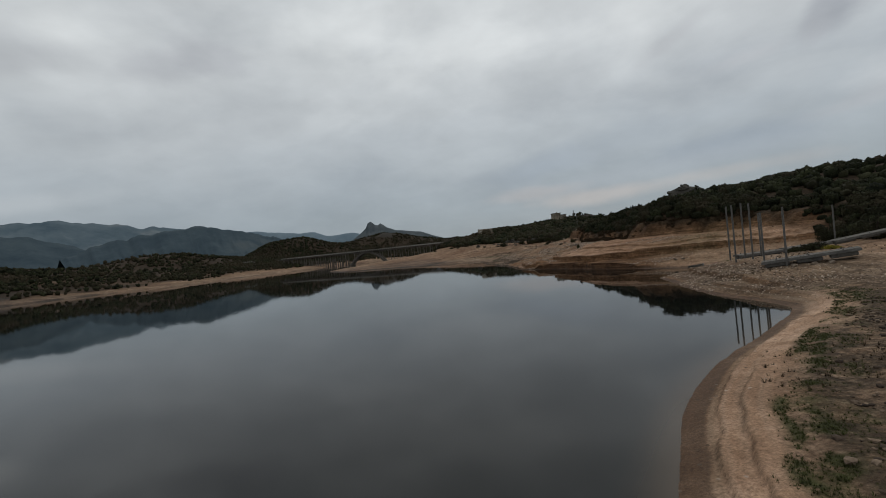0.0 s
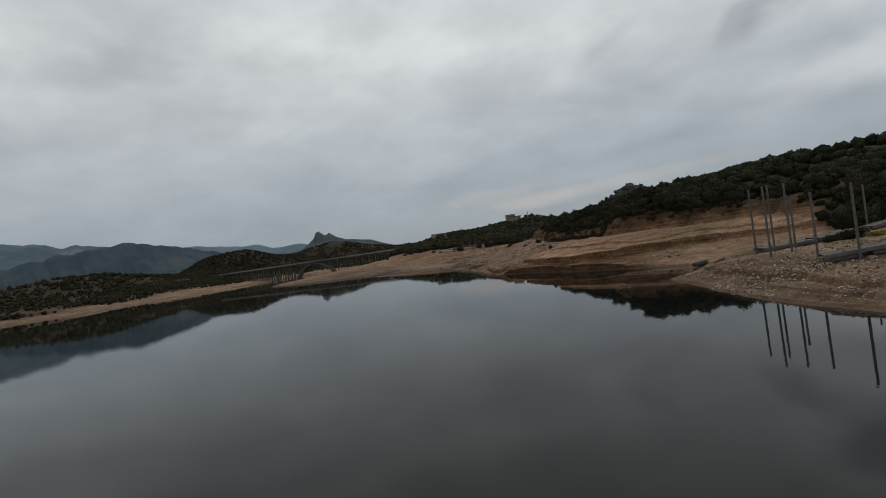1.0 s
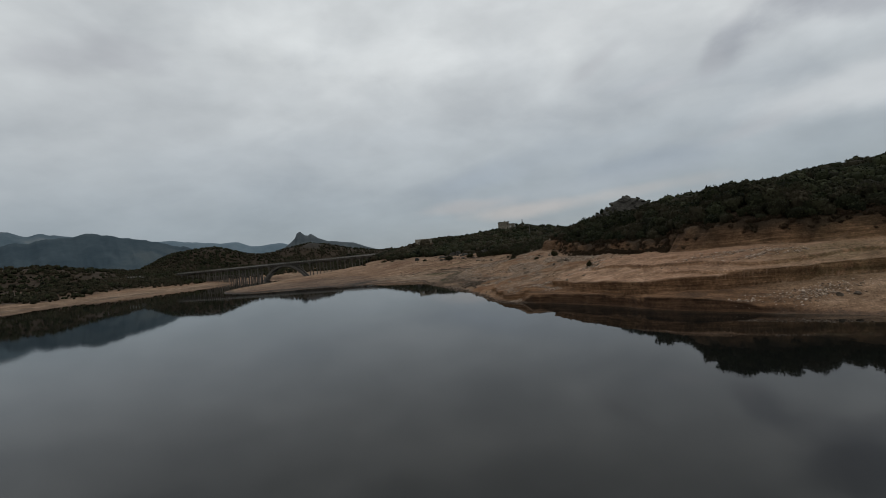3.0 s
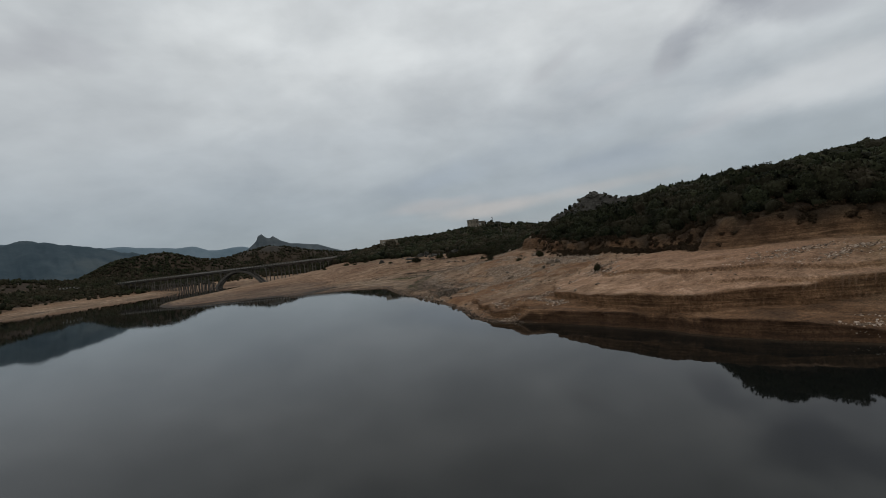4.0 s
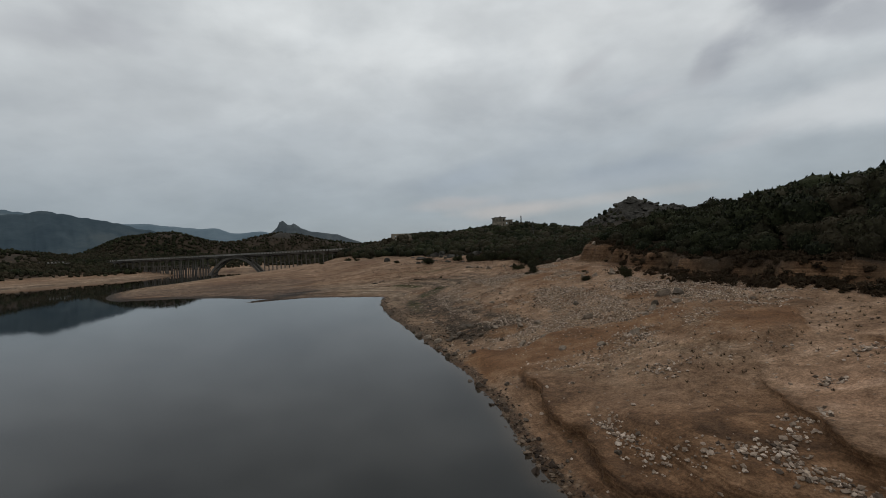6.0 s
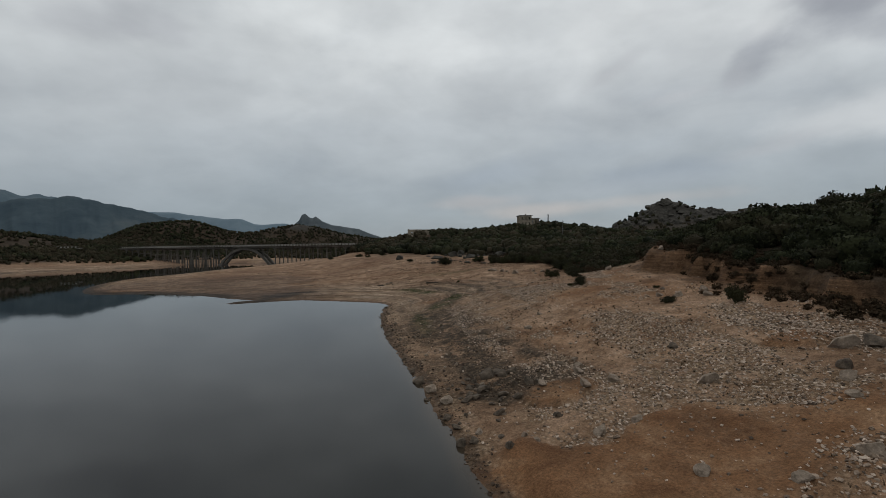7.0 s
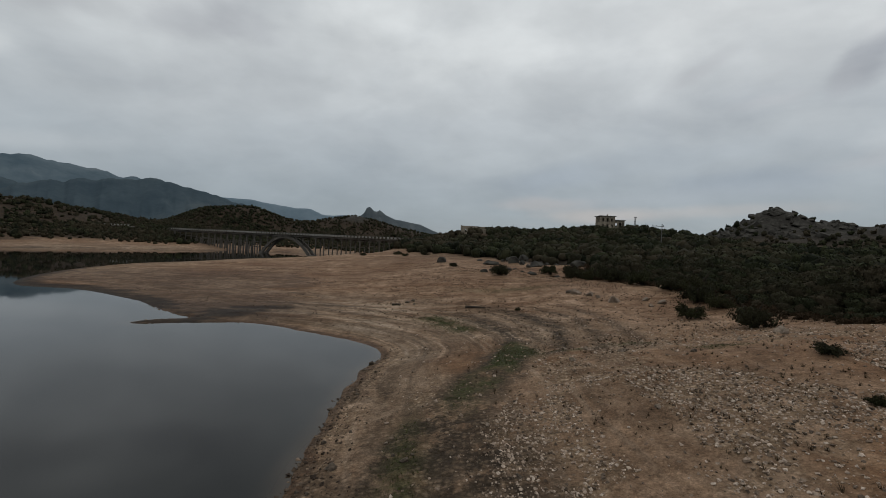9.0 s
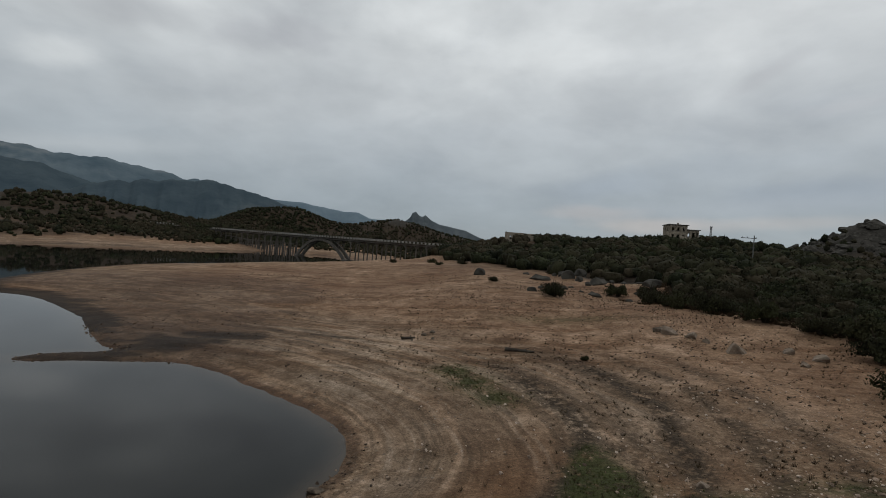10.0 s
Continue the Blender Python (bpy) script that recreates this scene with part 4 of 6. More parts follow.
    tagged(new("ground", me), "sandy lake shore rising to scrub-covered hills", "ground", kind="structure")


make_ground()


def make_water():
    gx, gy, quads = sheet(spread(0, 45, -330, 60, 0.6, 0.08, 0.06), spread(5, 212, -420, 460, 0.9, 0.06, 0.05))
    d = shore_distance(gx, gy)
    me = mesh_from("water", np.stack([gx, gy, 0 * gx], 1), quads)
    attribute(me, "shallow", (0.45 + 0.25 * sstep(-gy, -40, -30)) * sstep(d, -1.6 - 0.6 * sstep(-gy, -40, -30), 0.1) ** 2)
    me.materials.append(WATER)
    tagged(new("water", me), "still dark lake water mirroring clouds and hills", "water", kind="structure")


make_water()


def mountain(name, label, mat, eye, dist, profile, depth, rough, seed, base=-20):
    """A mountain chain at a distance: bearing and height angle of its crest as seen from eye, given depth towards and away."""
    az = np.linspace(profile[0][0], profile[-1][0], 300)
    el = np.interp(az, [p[0] for p in profile], [p[1] for p in profile])
    rows = np.linspace(-1, 1, 41)
    A, R = np.meshgrid(np.radians(az), rows)
    crest = np.tan(np.radians(el)) * dist + eye[2]
    crest = crest + rough * fbm(az * 0.9, 0 * az + seed, 5, seed)
    fall = np.clip(1 - np.abs(R), 0, 1) ** 1.15
    spur = fbm(A * 22 + R * 0.5, R * 1.6, 4, seed + 1) + 0.7 * (0.5 - np.abs(fbm(A * 55 + R * 1.5, R * 2.6, 4, seed + 2)))
    X = eye[0] + np.sin(A) * (dist + depth * R)
    Y = eye[1] + np.cos(A) * (dist + depth * R)
    Z = base + (crest - base) * fall * (1 + 0.28 * spur * (1 - fall))
    n = len(az)
    i = np.arange(X.size).reshape(X.shape)
    quads = np.stack([i[:-1, :-1], i[:-1, 1:], i[1:, 1:], i[1:, :-1]], -1).reshape(-1, 4)
    me = mesh_from(name, np.stack([X.ravel(), Y.ravel(), Z.ravel()], 1), quads)
    me.materials.append(mat)
    tagged(new(name, me), label, "mountain", "distant mountains", "structure")


# range, ridge and twin peak: distance haze is painted into the base colours
FAR_HAZE_BLUE = mountain_material("hazy_far_mountain", (0.12, 0.168, 0.205), (0.17, 0.22, 0.255), (0.22, 0.26, 0.285), 0.004)
# nearer woods: dark tone with a weaker blue haze mixed into the colour
MID_HAZE_BLUE = mountain_material("wooded_mountain", (0.04, 0.06, 0.076), (0.066, 0.09, 0.104), (0.088, 0.104, 0.11), 0.014)
PEAK_HAZE_ROCK = mountain_material("twin_peak_hazy_rock", (0.075, 0.09, 0.10), (0.115, 0.13, 0.138), (0.15, 0.16, 0.165), 0.01)
RIM_HAZE_BLUE = mountain_material("high_ridge", (0.075, 0.108, 0.132), (0.12, 0.155, 0.178), (0.22, 0.235, 0.24), 0.008)
E0 = (10, 90, 8.5)
mountain("mountain_range", "mountain range painted pale blue for distance haze", FAR_HAZE_BLUE, E0, 4300,
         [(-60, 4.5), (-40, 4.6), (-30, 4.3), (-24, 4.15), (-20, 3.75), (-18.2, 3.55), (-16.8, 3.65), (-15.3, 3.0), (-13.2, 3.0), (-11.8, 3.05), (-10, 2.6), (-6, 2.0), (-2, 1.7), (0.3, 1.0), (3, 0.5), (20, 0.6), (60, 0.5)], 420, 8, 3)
mountain("high_ridge", "ridge with bare rocky crest, painted bluish for distance haze", RIM_HAZE_BLUE, (22, 168, 10.5), 2600,
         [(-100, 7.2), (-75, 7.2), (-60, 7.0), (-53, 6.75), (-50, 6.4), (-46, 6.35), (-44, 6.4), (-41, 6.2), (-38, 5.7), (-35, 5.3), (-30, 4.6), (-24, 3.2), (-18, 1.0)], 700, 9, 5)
mountain("wooded_mountain", "dark wooded mountain with a rounded crest", MID_HAZE_BLUE, (17, 124, 9.6), 1110,
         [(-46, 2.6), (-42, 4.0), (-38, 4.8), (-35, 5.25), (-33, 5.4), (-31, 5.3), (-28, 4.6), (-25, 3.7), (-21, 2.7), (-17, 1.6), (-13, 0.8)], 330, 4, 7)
mountain("wooded_shoulder", "dark wooded mountain shoulder", MID_HAZE_BLUE, (1.5, 2.4, 7.3), 1500,
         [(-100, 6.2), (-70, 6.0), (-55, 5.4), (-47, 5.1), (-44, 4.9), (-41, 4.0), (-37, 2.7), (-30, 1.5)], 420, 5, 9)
mountain("twin_peak", "grey rocky mountain with two sharp peaks", PEAK_HAZE_ROCK, (10, 90, 8.5), 4100,
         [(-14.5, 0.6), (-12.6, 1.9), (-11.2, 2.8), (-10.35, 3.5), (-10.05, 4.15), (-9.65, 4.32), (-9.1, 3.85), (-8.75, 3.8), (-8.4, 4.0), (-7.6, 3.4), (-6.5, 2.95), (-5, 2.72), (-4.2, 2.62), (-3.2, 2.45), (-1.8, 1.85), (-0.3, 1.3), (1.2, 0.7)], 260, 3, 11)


# ---------------------------------------------------------------- viaduct
def ground_z(x, y):
    return float(height(np.array([float(x)]), np.array([float(y)]))[0])


DECK_A, DECK_B, DECK_Z = Vector((-166, 455)), Vector((2, 363)), 11.5
ALONG = (DECK_B - DECK_A).normalized()
ACROSS = Vector((-ALONG.y, ALONG.x))
LONG = (DECK_B - DECK_A).length


def viaduct():
    base = Matrix.Translation((DECK_A.x, DECK_A.y, 0)) @ Matrix.Rotation(math.atan2(ALONG.y, ALONG.x), 4, "Z")
    thing = empty("viaduct", base, "long weathered concrete viaduct with one arch over the lake", "bridge")
    wide = 5.2

    def bed(s, side=0.0):
        p = DECK_A + ALONG * s + ACROSS * side
        return max(ground_z(p.x, p.y), -1.5) - 0.6

    bm = bmesh.new()
    box(bm, (LONG + 8, wide + 0.9, 0.32), (LONG / 2, 0, DECK_Z - 0.16), bevel=0.05)
    part("deck", bm, CONCRETE, thing)
    for side in (-1, 1):
        bm = bmesh.new()
        box(bm, (LONG + 6, 0.42, 0.75), (LONG / 2, side * (wide / 2 - 0.35), DECK_Z - 0.32 - 0.37), bevel=0.04)
        part("girder", bm, CONCRETE, thing)
        bm = bmesh.new()
        box(bm, (LONG + 6, 0.14, 0.16), (LONG / 2, side * (wide / 2 + 0.3), DECK_Z + 0.92))
        part("rail", bm, CONCRETE, thing)
    post = bmesh.new()
    box(post, (0.85, 0.2, 0.84), (0, 0, 0.42), bevel=0.03)
    first = part("parapet_post", post, PALE_CONCRETE, thing, "pale concrete parapet post")
    first.matrix_basis = Matrix.Translation((0.5, -wide / 2 - 0.3, DECK_Z))
    for k in range(1, int(LONG / 2.25)):
        share("parapet_post", first.data, thing, Matrix.Translation((0.5 + 2.25 * k, -wide / 2 - 0.3, DECK_Z)))
    for k in range(0, int(LONG / 2.25)):
        share("parapet_post", first.data, thing, Matrix.Translation((0.5 + 2.25 * k, wide / 2 + 0.3, DECK_Z)))
    arch_a, arch_b, foot, crown = 91.0, 130.0, 0.0, DECK_Z - 1.5
    mid, half = (arch_a + arch_b) / 2, (arch_b - arch_a) / 2

    def arch_z(s):
        u = (s - mid) / half
        return foot + (crown - foot) * (1 - abs(u) ** 2.15)

    for side in (-1, 1):
        bm = bmesh.new()
        n = 36
        ring = []
        for k in range(n + 1):
            s = arch_a + (arch_b - arch_a) * k / n
            z, u = arch_z(s), abs((s - mid) / half)
            slope = (arch_z(s + 0.05) - arch_z(s - 0.05)) / 0.1
            nrm = Vector((-slope, 0, 1)).normalized() * (0.55 + 0.35 * u)
            ring.append([bm.verts.new((s + f * nrm.x, side * 1.75 + g * 0.45, z + f * nrm.z)) for f, g in ((1, -1), (1, 1), (-1, 1), (-1, -1))])
        for a, b in zip(ring, ring[1:]):
            for i in range(4):
                bm.faces.new((a[i], a[(i + 1) % 4], b[(i + 1) % 4], b[i]))
        bm.faces.new(ring[0]); bm.faces.new(ring[-1][::-1])
        bmesh.ops.recalc_face_normals(bm, faces=bm.faces)
        part("arch_rib", bm, CONCRETE, thing)
    for s, side in ((arch_a, 0), (arch_b, 0)):
        bm = bmesh.new()
        box(bm, (3.6, wide - 0.4, 4.6), (s, 0, -1.6), bevel=0.2)
        part("arch_footing", bm, CONCRETE, thing)
    for k in range(8):
        s = arch_a + (k + 0.9) * (arch_b - arch_a) / 8.8
        bm = bmesh.new()
        box(bm, (0.35, 3.4, 0.4), (s, 0, arch_z(s)))
        part("arch_tie", bm, CONCRETE, thing)
    bents = [3 + 6.3 * k for k in range(14)] + [arch_b + 4.2 + 6.1 * k for k in range(9)] + [arch_a + 5.0, arch_a + 10.2, arch_b - 10.2, arch_b - 5.0]
    for s in bents:
        over_arch = arch_a < s < arch_b
        for side in (-1, 1):
            y = side * (wide / 2 - 0.75)
            z0 = arch_z(s) if over_arch else bed(s, y)
            if DECK_Z - 1 - z0 < 0.8:
                continue
            bm = bmesh.new()
            box(bm, (0.5, 0.5, DECK_Z - 1.0 - z0), (s, y, (DECK_Z - 1.0 + z0) / 2), bevel=0.05)
            part("column", bm, CONCRETE, thing)
            # splayed heads under the girder
            for d in (-1, 1):
                bm = bmesh.new()
                beam(bm, (s + d * 0.2, y, DECK_Z - 2.4), (s + d * 1.5, y, DECK_Z - 1.02), 0.34, 0.34)
                part("haunch", bm, CONCRETE, thing)
        bm = bmesh.new()
        box(bm, (0.45, wide - 0.6, 0.55), (s, 0, DECK_Z - 1.25), bevel=0.04)
        part("crossbeam", bm, CONCRETE, thing)
        z0 = arch_z(s) if over_arch else bed(s)
        if DECK_Z - z0 > 6:
            bm = bmesh.new()
            box(bm, (0.36, wide - 1.5, 0.4), (s, 0, z0 + 0.5 * (DECK_Z - z0)))
            part("crossbeam", bm, CONCRETE, thing)
    # old closely set stumps and props that stand in the water
    for k in range(26):
        s = 24 + 2.55 * k
        for side in (-1.9, 1.9):
            q = hash01(np.array([k * 1.0]), np.array([side]), 4)[0]
            top = 3.2 + 4.6 * q
            bm = bmesh.new()
            beam(bm, (s + (q - 0.5) * 0.5, side, bed(s, side)), (s + (q - 0.5) * 1.5, side, top), 0.4, 0.4)
            part("prop", bm, CONCRETE, thing)
    for z, s0, s1 in ((3.4, 24, 88), (6.4, 30, 88)):
        for side in (-1.9, 1.9):
            bm = bmesh.new()
            box(bm, (s1 - s0, 0.24, 0.24), ((s0 + s1) / 2, side, z))
            part("wale", bm, CONCRETE, thing)


viaduct()


def road_bridge():
    a, b = Vector((-240, 452)), Vector((-196, 456))
    u = (b - a).normalized()
    n = (b - a).length
    thing = empty("road_bridge", Matrix.Translation((a.x, a.y, 0)) @ Matrix.Rotation(math.atan2(u.y, u.x), 4, "Z"), "low concrete road bridge with a pale parapet among scrub", "bridge")
    z = 12.2
    bm = bmesh.new(); box(bm, (n, 5, 0.9), (n / 2, 0, z - 0.45), bevel=0.05); part("deck", bm, CONCRETE, thing)
    post = bmesh.new(); box(post, (0.9, 0.2, 0.85), (0, 0, 0.42), bevel=0.03)
    first = part("parapet_post", post, PALE_CONCRETE, thing); first.matrix_basis = Matrix.Translation((0.6, -2.4, z))
    for k in range(1, int(n / 2.2)):
        share("parapet_post", first.data, thing, Matrix.Translation((0.6 + 2.2 * k, -2.4, z)))
    bm = bmesh.new(); box(bm, (n, 0.14, 0.15), (n / 2, -2.4, z + 0.92)); part("rail", bm, CONCRETE, thing)
    for k in range(6):
        bm = bmesh.new(); box(bm, (0.8, 4.4, 9), (3 + k * (n - 6) / 5, 0, z - 5.4), bevel=0.05); part("pier", bm, CONCRETE, thing)


road_bridge()


# ---------------------------------------------------------------- buildings on the hill
def wall_with_openings(w, h, thick, openings):
    """A wall in x-z, from x 0 to w, with rectangular holes (x, z, width, height) cut through."""
    bm = bmesh.new()
    xs = sorted({0, w, *[o[0] for o in openings], *[o[0] + o[2] for o in openings]})
    zs = sorted({0, h, *[o[1] for o in openings], *[o[1] + o[3] for o in openings]})
    for i in range(len(xs) - 1):
        for j in range(len(zs) - 1):
            cx, cz = (xs[i] + xs[i + 1]) / 2, (zs[j] + zs[j + 1]) / 2
            if any(o[0] < cx < o[0] + o[2] and o[1] < cz < o[1] + o[3] for o in openings):
                continue
            box(bm, (xs[i + 1] - xs[i], thick, zs[j + 1] - zs[j]), (cx, thick / 2, cz))
    bmesh.ops.remove_doubles(bm, verts=bm.verts, dist=1e-4)
    seen = {}
    for f in list(bm.faces):
        key = tuple(round(c, 3) for c in f.calc_center_median())
        seen.setdefault(key, []).append(f)
    bmesh.ops.delete(bm, geom=[f for fs in seen.values() if len(fs) > 1 for f in fs], context="FACES_ONLY")
    return bm


def block(thing, x0, y0, w, dp, z0, h, fronts, sides, backs, roof=True):
    for nm, m, length, ops in (("front_wall", Matrix.Translation((x0, y0, z0)), w, fronts),
                               ("back_wall", Matrix.Translation((x0, y0 + dp - 0.35, z0)), w, backs),
                               ("side_wall", Matrix.Translation((x0 + 0.351, y0 + 0.351, z0)) @ Matrix.Rotation(radians(90), 4, "Z"), dp - 0.702, sides),
                               ("side_wall", Matrix.Translation((x0 + w, y0 + 0.351, z0)) @ Matrix.Rotation(radians(90), 4, "Z"), dp - 0.702, sides)):
        ob = part(nm, wall_with_openings(length, h, 0.35, ops), PLASTER, thing)
        ob.matrix_basis = m
        for o in ops:
            bm = bmesh.new()
            box(bm, (o[2] + 0.3, 0.45, 0.14), (o[0] + o[2] / 2, 0.17, o[1] - 0.075), bevel=0.02)
            part("sill", bm, ROOF, ob)
    if roof:
        bm = bmesh.new()
        box(bm, (w + 1.1, dp + 1.1, 0.28), (x0 + w / 2, y0 + dp / 2, z0 + h + 0.143), bevel=0.05)
        part("roof_slab", bm, ROOF, thing, "overhanging flat roof slab")


def ruined_house():
    thing = empty("ruined_house", Matrix.Translation((80.5, 323, 18.9)) @ Matrix.Diagonal((0.76, 0.76, 0.76, 1)), "two-storey ruin of pale plaster with empty windows on a hill", "house")
    tall = [(0.9, 1.2, 1.0, 1.8), (3.1, 1.2, 1.0, 1.8), (5.4, 1.2, 1.0, 1.8), (0.9, 4.6, 1.0, 1.5), (3.1, 4.6, 1.0, 1.5), (5.4, 4.6, 1.0, 1.5)]
    block(thing, 0, 0, 7.3, 7.6, 0, 7.1, tall, [(1.5, 4.6, 1.0, 1.5), (4.3, 4.6, 1.0, 1.5)], [])
    low = [(0.7, 2.2, 0.95, 2.0), (2.6, 1.8, 1.1, 2.4), (4.3, 2.2, 0.9, 2.0)]
    block(thing, 7.32, 1.2, 5.4, 5.6, 0, 5.3, low, [(2.0, 2.2, 0.9, 2.0)], [(2.6, 1.8, 1.1, 2.4)])
    bm = bmesh.new(); box(bm, (0.6, 0.6, 1.0), (4.6, 3.5, 7.9), bevel=0.04); part("chimney", bm, PLASTER, thing)
    bm = bmesh.new(); box(bm, (1.5, 1.3, 3.6), (2.7, -6.0, 0.2), bevel=0.05); part("gate_pillar", bm, PLASTER, thing)


ruined_house()


def roofless_ruin():
    z = ground_z(34, 345) - 1.0
    thing = empty("roofless_ruin", Matrix.Translation((27.2, 341, z)), "long roofless stone building with broken wall tops", "building")
    h = 18.9 - z
    for nm, m, n, hh in (("front_wall", Matrix.Translation((0, 0, 0)), 7.0, h - 0.2), ("front_wall", Matrix.Translation((7.0, 0.3, 0)), 6.4, h - 1.0),
                         ("back_wall", Matrix.Translation((0, 6, 0)), 13.4, h), ("side_wall", Matrix.Translation((0.36, 0.36, 0)) @ Matrix.Rotation(radians(90), 4, "Z"), 5.6, h),
                         ("side_wall", Matrix.Translation((13.4, 0.7, 0)) @ Matrix.Rotation(radians(90), 4, "Z"), 5.3, h - 0.8)):
        ob = part(nm, wall_with_openings(n, hh, 0.35, [(1.6, hh - 2.6, 0.9, 1.3), (4.0, hh - 2.6, 0.9, 1.3)]), PLASTER, thing)
        ob.matrix_basis = m


roofless_ruin()


def lattice_mast():
    z = ground_z(99, 335)
    thing = empty("lattice_mast", Matrix.Translation((99, 335, z)), "thin steel lattice mast beside the ruined house", "mast")
    top = 25.4 - z
    for x, y in ((-0.4, -0.4), (0.4, -0.4), (0.4, 0.4), (-0.4, 0.4)):
        bm = bmesh.new(); rod(bm, (x, y, -0.5), (x * 0.4, y * 0.4, top), 0.06, 0.05, 6); part("leg", bm, STEEL, thing)
    for k in range(6):
        a, b = k / 6, (k + 1) / 6
        ra, rb = 0.4 * (1 - 0.6 * a), 0.4 * (1 - 0.6 * b)
        for i in range(4):
            t0, t1 = radians(45 + 90 * i), radians(135 + 90 * i)
            bm = bmesh.new()
            rod(bm, (1.41 * ra * math.cos(t0), 1.41 * ra * math.sin(t0), a * top), (1.41 * rb * math.cos(t1), 1.41 * rb * math.sin(t1), b * top), 0.035, None, 5)
            part("brace", bm, STEEL, thing)
    bm = bmesh.new(); box(bm, (0.9, 0.3, 0.3), (0, 0, top + 0.1)); part("head", bm, STEEL, thing)


lattice_mast()


def power_pole():
    z = ground_z(86, 285)
    thing = empty("power_pole", Matrix.Translation((86, 285, z)), "grey power pole with a crossarm standing in scrub", "pole")
    bm = bmesh.new(); rod(bm, (0, 0, -0.5), (0, 0, 8.2), 0.16, 0.11, 8); part("pole", bm, STEEL, thing)
    bm = bmesh.new(); beam(bm, (-3.0, 0.0, 7.5), (0.6, 0, 7.5), 0.14, 0.14); part("crossarm", bm, STEEL, thing)
    for x in (-2.8, -1.6, 0.4):
        bm = bmesh.new(); rod(bm, (x, 0, 7.55), (x, 0, 7.85), 0.07, 0.05, 6); part("insulator", bm, DARK, thing)


power_pole()


# ---------------------------------------------------------------- stranded pontoons, piles and boats
def mooring_pile(x, y, top):
    z = ground_z(x, y)
    thing = empty("mooring_pile", Matrix.Translation((x, y, z)), "tall galvanised steel mooring pile standing on dry shore", "pile", "mooring piles")
    bm = bmesh.new(); rod(bm, (0, 0, -0.6), (0.03, 0, top - z), 0.10, 0.095, 12); part("tube", bm, STEEL, thing)
    bm = bmesh.new(); rod(bm, (0.03, 0, top - z), (0.03, 0, top - z + 0.06), 0.12, 0.11, 12); part("cap", bm, DARK, thing)


for px_, py_, top_ in ((38.8, 61.3, 9.1), (37.2, 57.7, 9.1), (40.1, 60.3, 9.3), (38.7, 56.8, 9.1), (41.3, 59.0, 7.8), (36.9, 52.4, 7.8), (36.3, 48.3, 8.1), (53.2, 61.8, 8.0)):
    mooring_pile(px_, py_, top_)


def pontoon(a, b, za, zb, wide=2.3, thick=0.62):
    """A floating jetty section left dry: planked deck on a frame over floats."""
    a, b = Vector(a), Vector(b)
    n = (b - a).length
    tilt = math.atan2(zb - za, n)
    m = Matrix.Translation((a.x, a.y, za)) @ Matrix.Rotation(math.atan2(b.y - a.y, b.x - a.x), 4, "Z") @ Matrix.Rotation(-tilt, 4, "Y")
    thing = empty("pontoon", m, "grey floating jetty section stranded on the dry bank", "pontoon", "stranded pontoons")
    board = bmesh.new(); box(board, (0.22, wide, 0.05), (0, 0, 0), bevel=0.008)
    k = int(n / 0.25)
    first = part("deck_board", board, DECKING, thing); first.matrix_basis = Matrix.Translation((0.15, 0, thick))
    for i in range(1, k):
        share("deck_board", first.data, thing, Matrix.Translation((0.15 + i * (n - 0.3) / (k - 1), 0, thick)))
    for s in (-1, 1):
        bm = bmesh.new(); box(bm, (n, 0.09, 0.24), (n / 2, s * (wide / 2 - 0.02), thick - 0.15), bevel=0.01); part("side_beam", bm, STEEL, thing)
    count = max(2, round(n / 2.7))
    for i in range(count):
        bm = bmesh.new(); box(bm, (n / count * 0.78, wide - 0.25, thick - 0.22), (n * (i + 0.5) / count, 0, (thick - 0.3) / 2), bevel=0.06); part("float", bm, PONTOON, thing)
    for i in range(3):
        for s in (-1, 1):
            bm = bmesh.new(); rod(bm, (n * (i + 0.5) / 3, s * (wide / 2 - 0.2), thick + 0.02), (n * (i + 0.5) / 3, s * (wide / 2 - 0.2), thick + 0.16), 0.06, 0.07, 8); part("cleat", bm, STEEL, thing)


def lie(x, y):
    return ground_z(x, y) + 0.03


pontoon((35.4, 50.6), (41.8, 45.8), lie(35.4, 50.6), lie(41.8, 45.8) + 0.35)
pontoon((41.0, 63.4), (46.1, 62.1), lie(41, 63.4), lie(46.1, 62.1))
pontoon((46.4, 62.0), (51.4, 60.9), lie(46.4, 62) + 0.05, lie(51.4, 60.9) + 0.15)
pontoon((51.8, 60.8), (60.0, 59.4), lie(51.8, 60.8) + 0.3, lie(60, 59.8) + 1.0, 1.6, 0.5)
pontoon((60.3, 59.7), (68.0, 58.0), lie(60.3, 59.7) + 1.0, lie(68, 58) + 0.8, 1.6, 0.5)


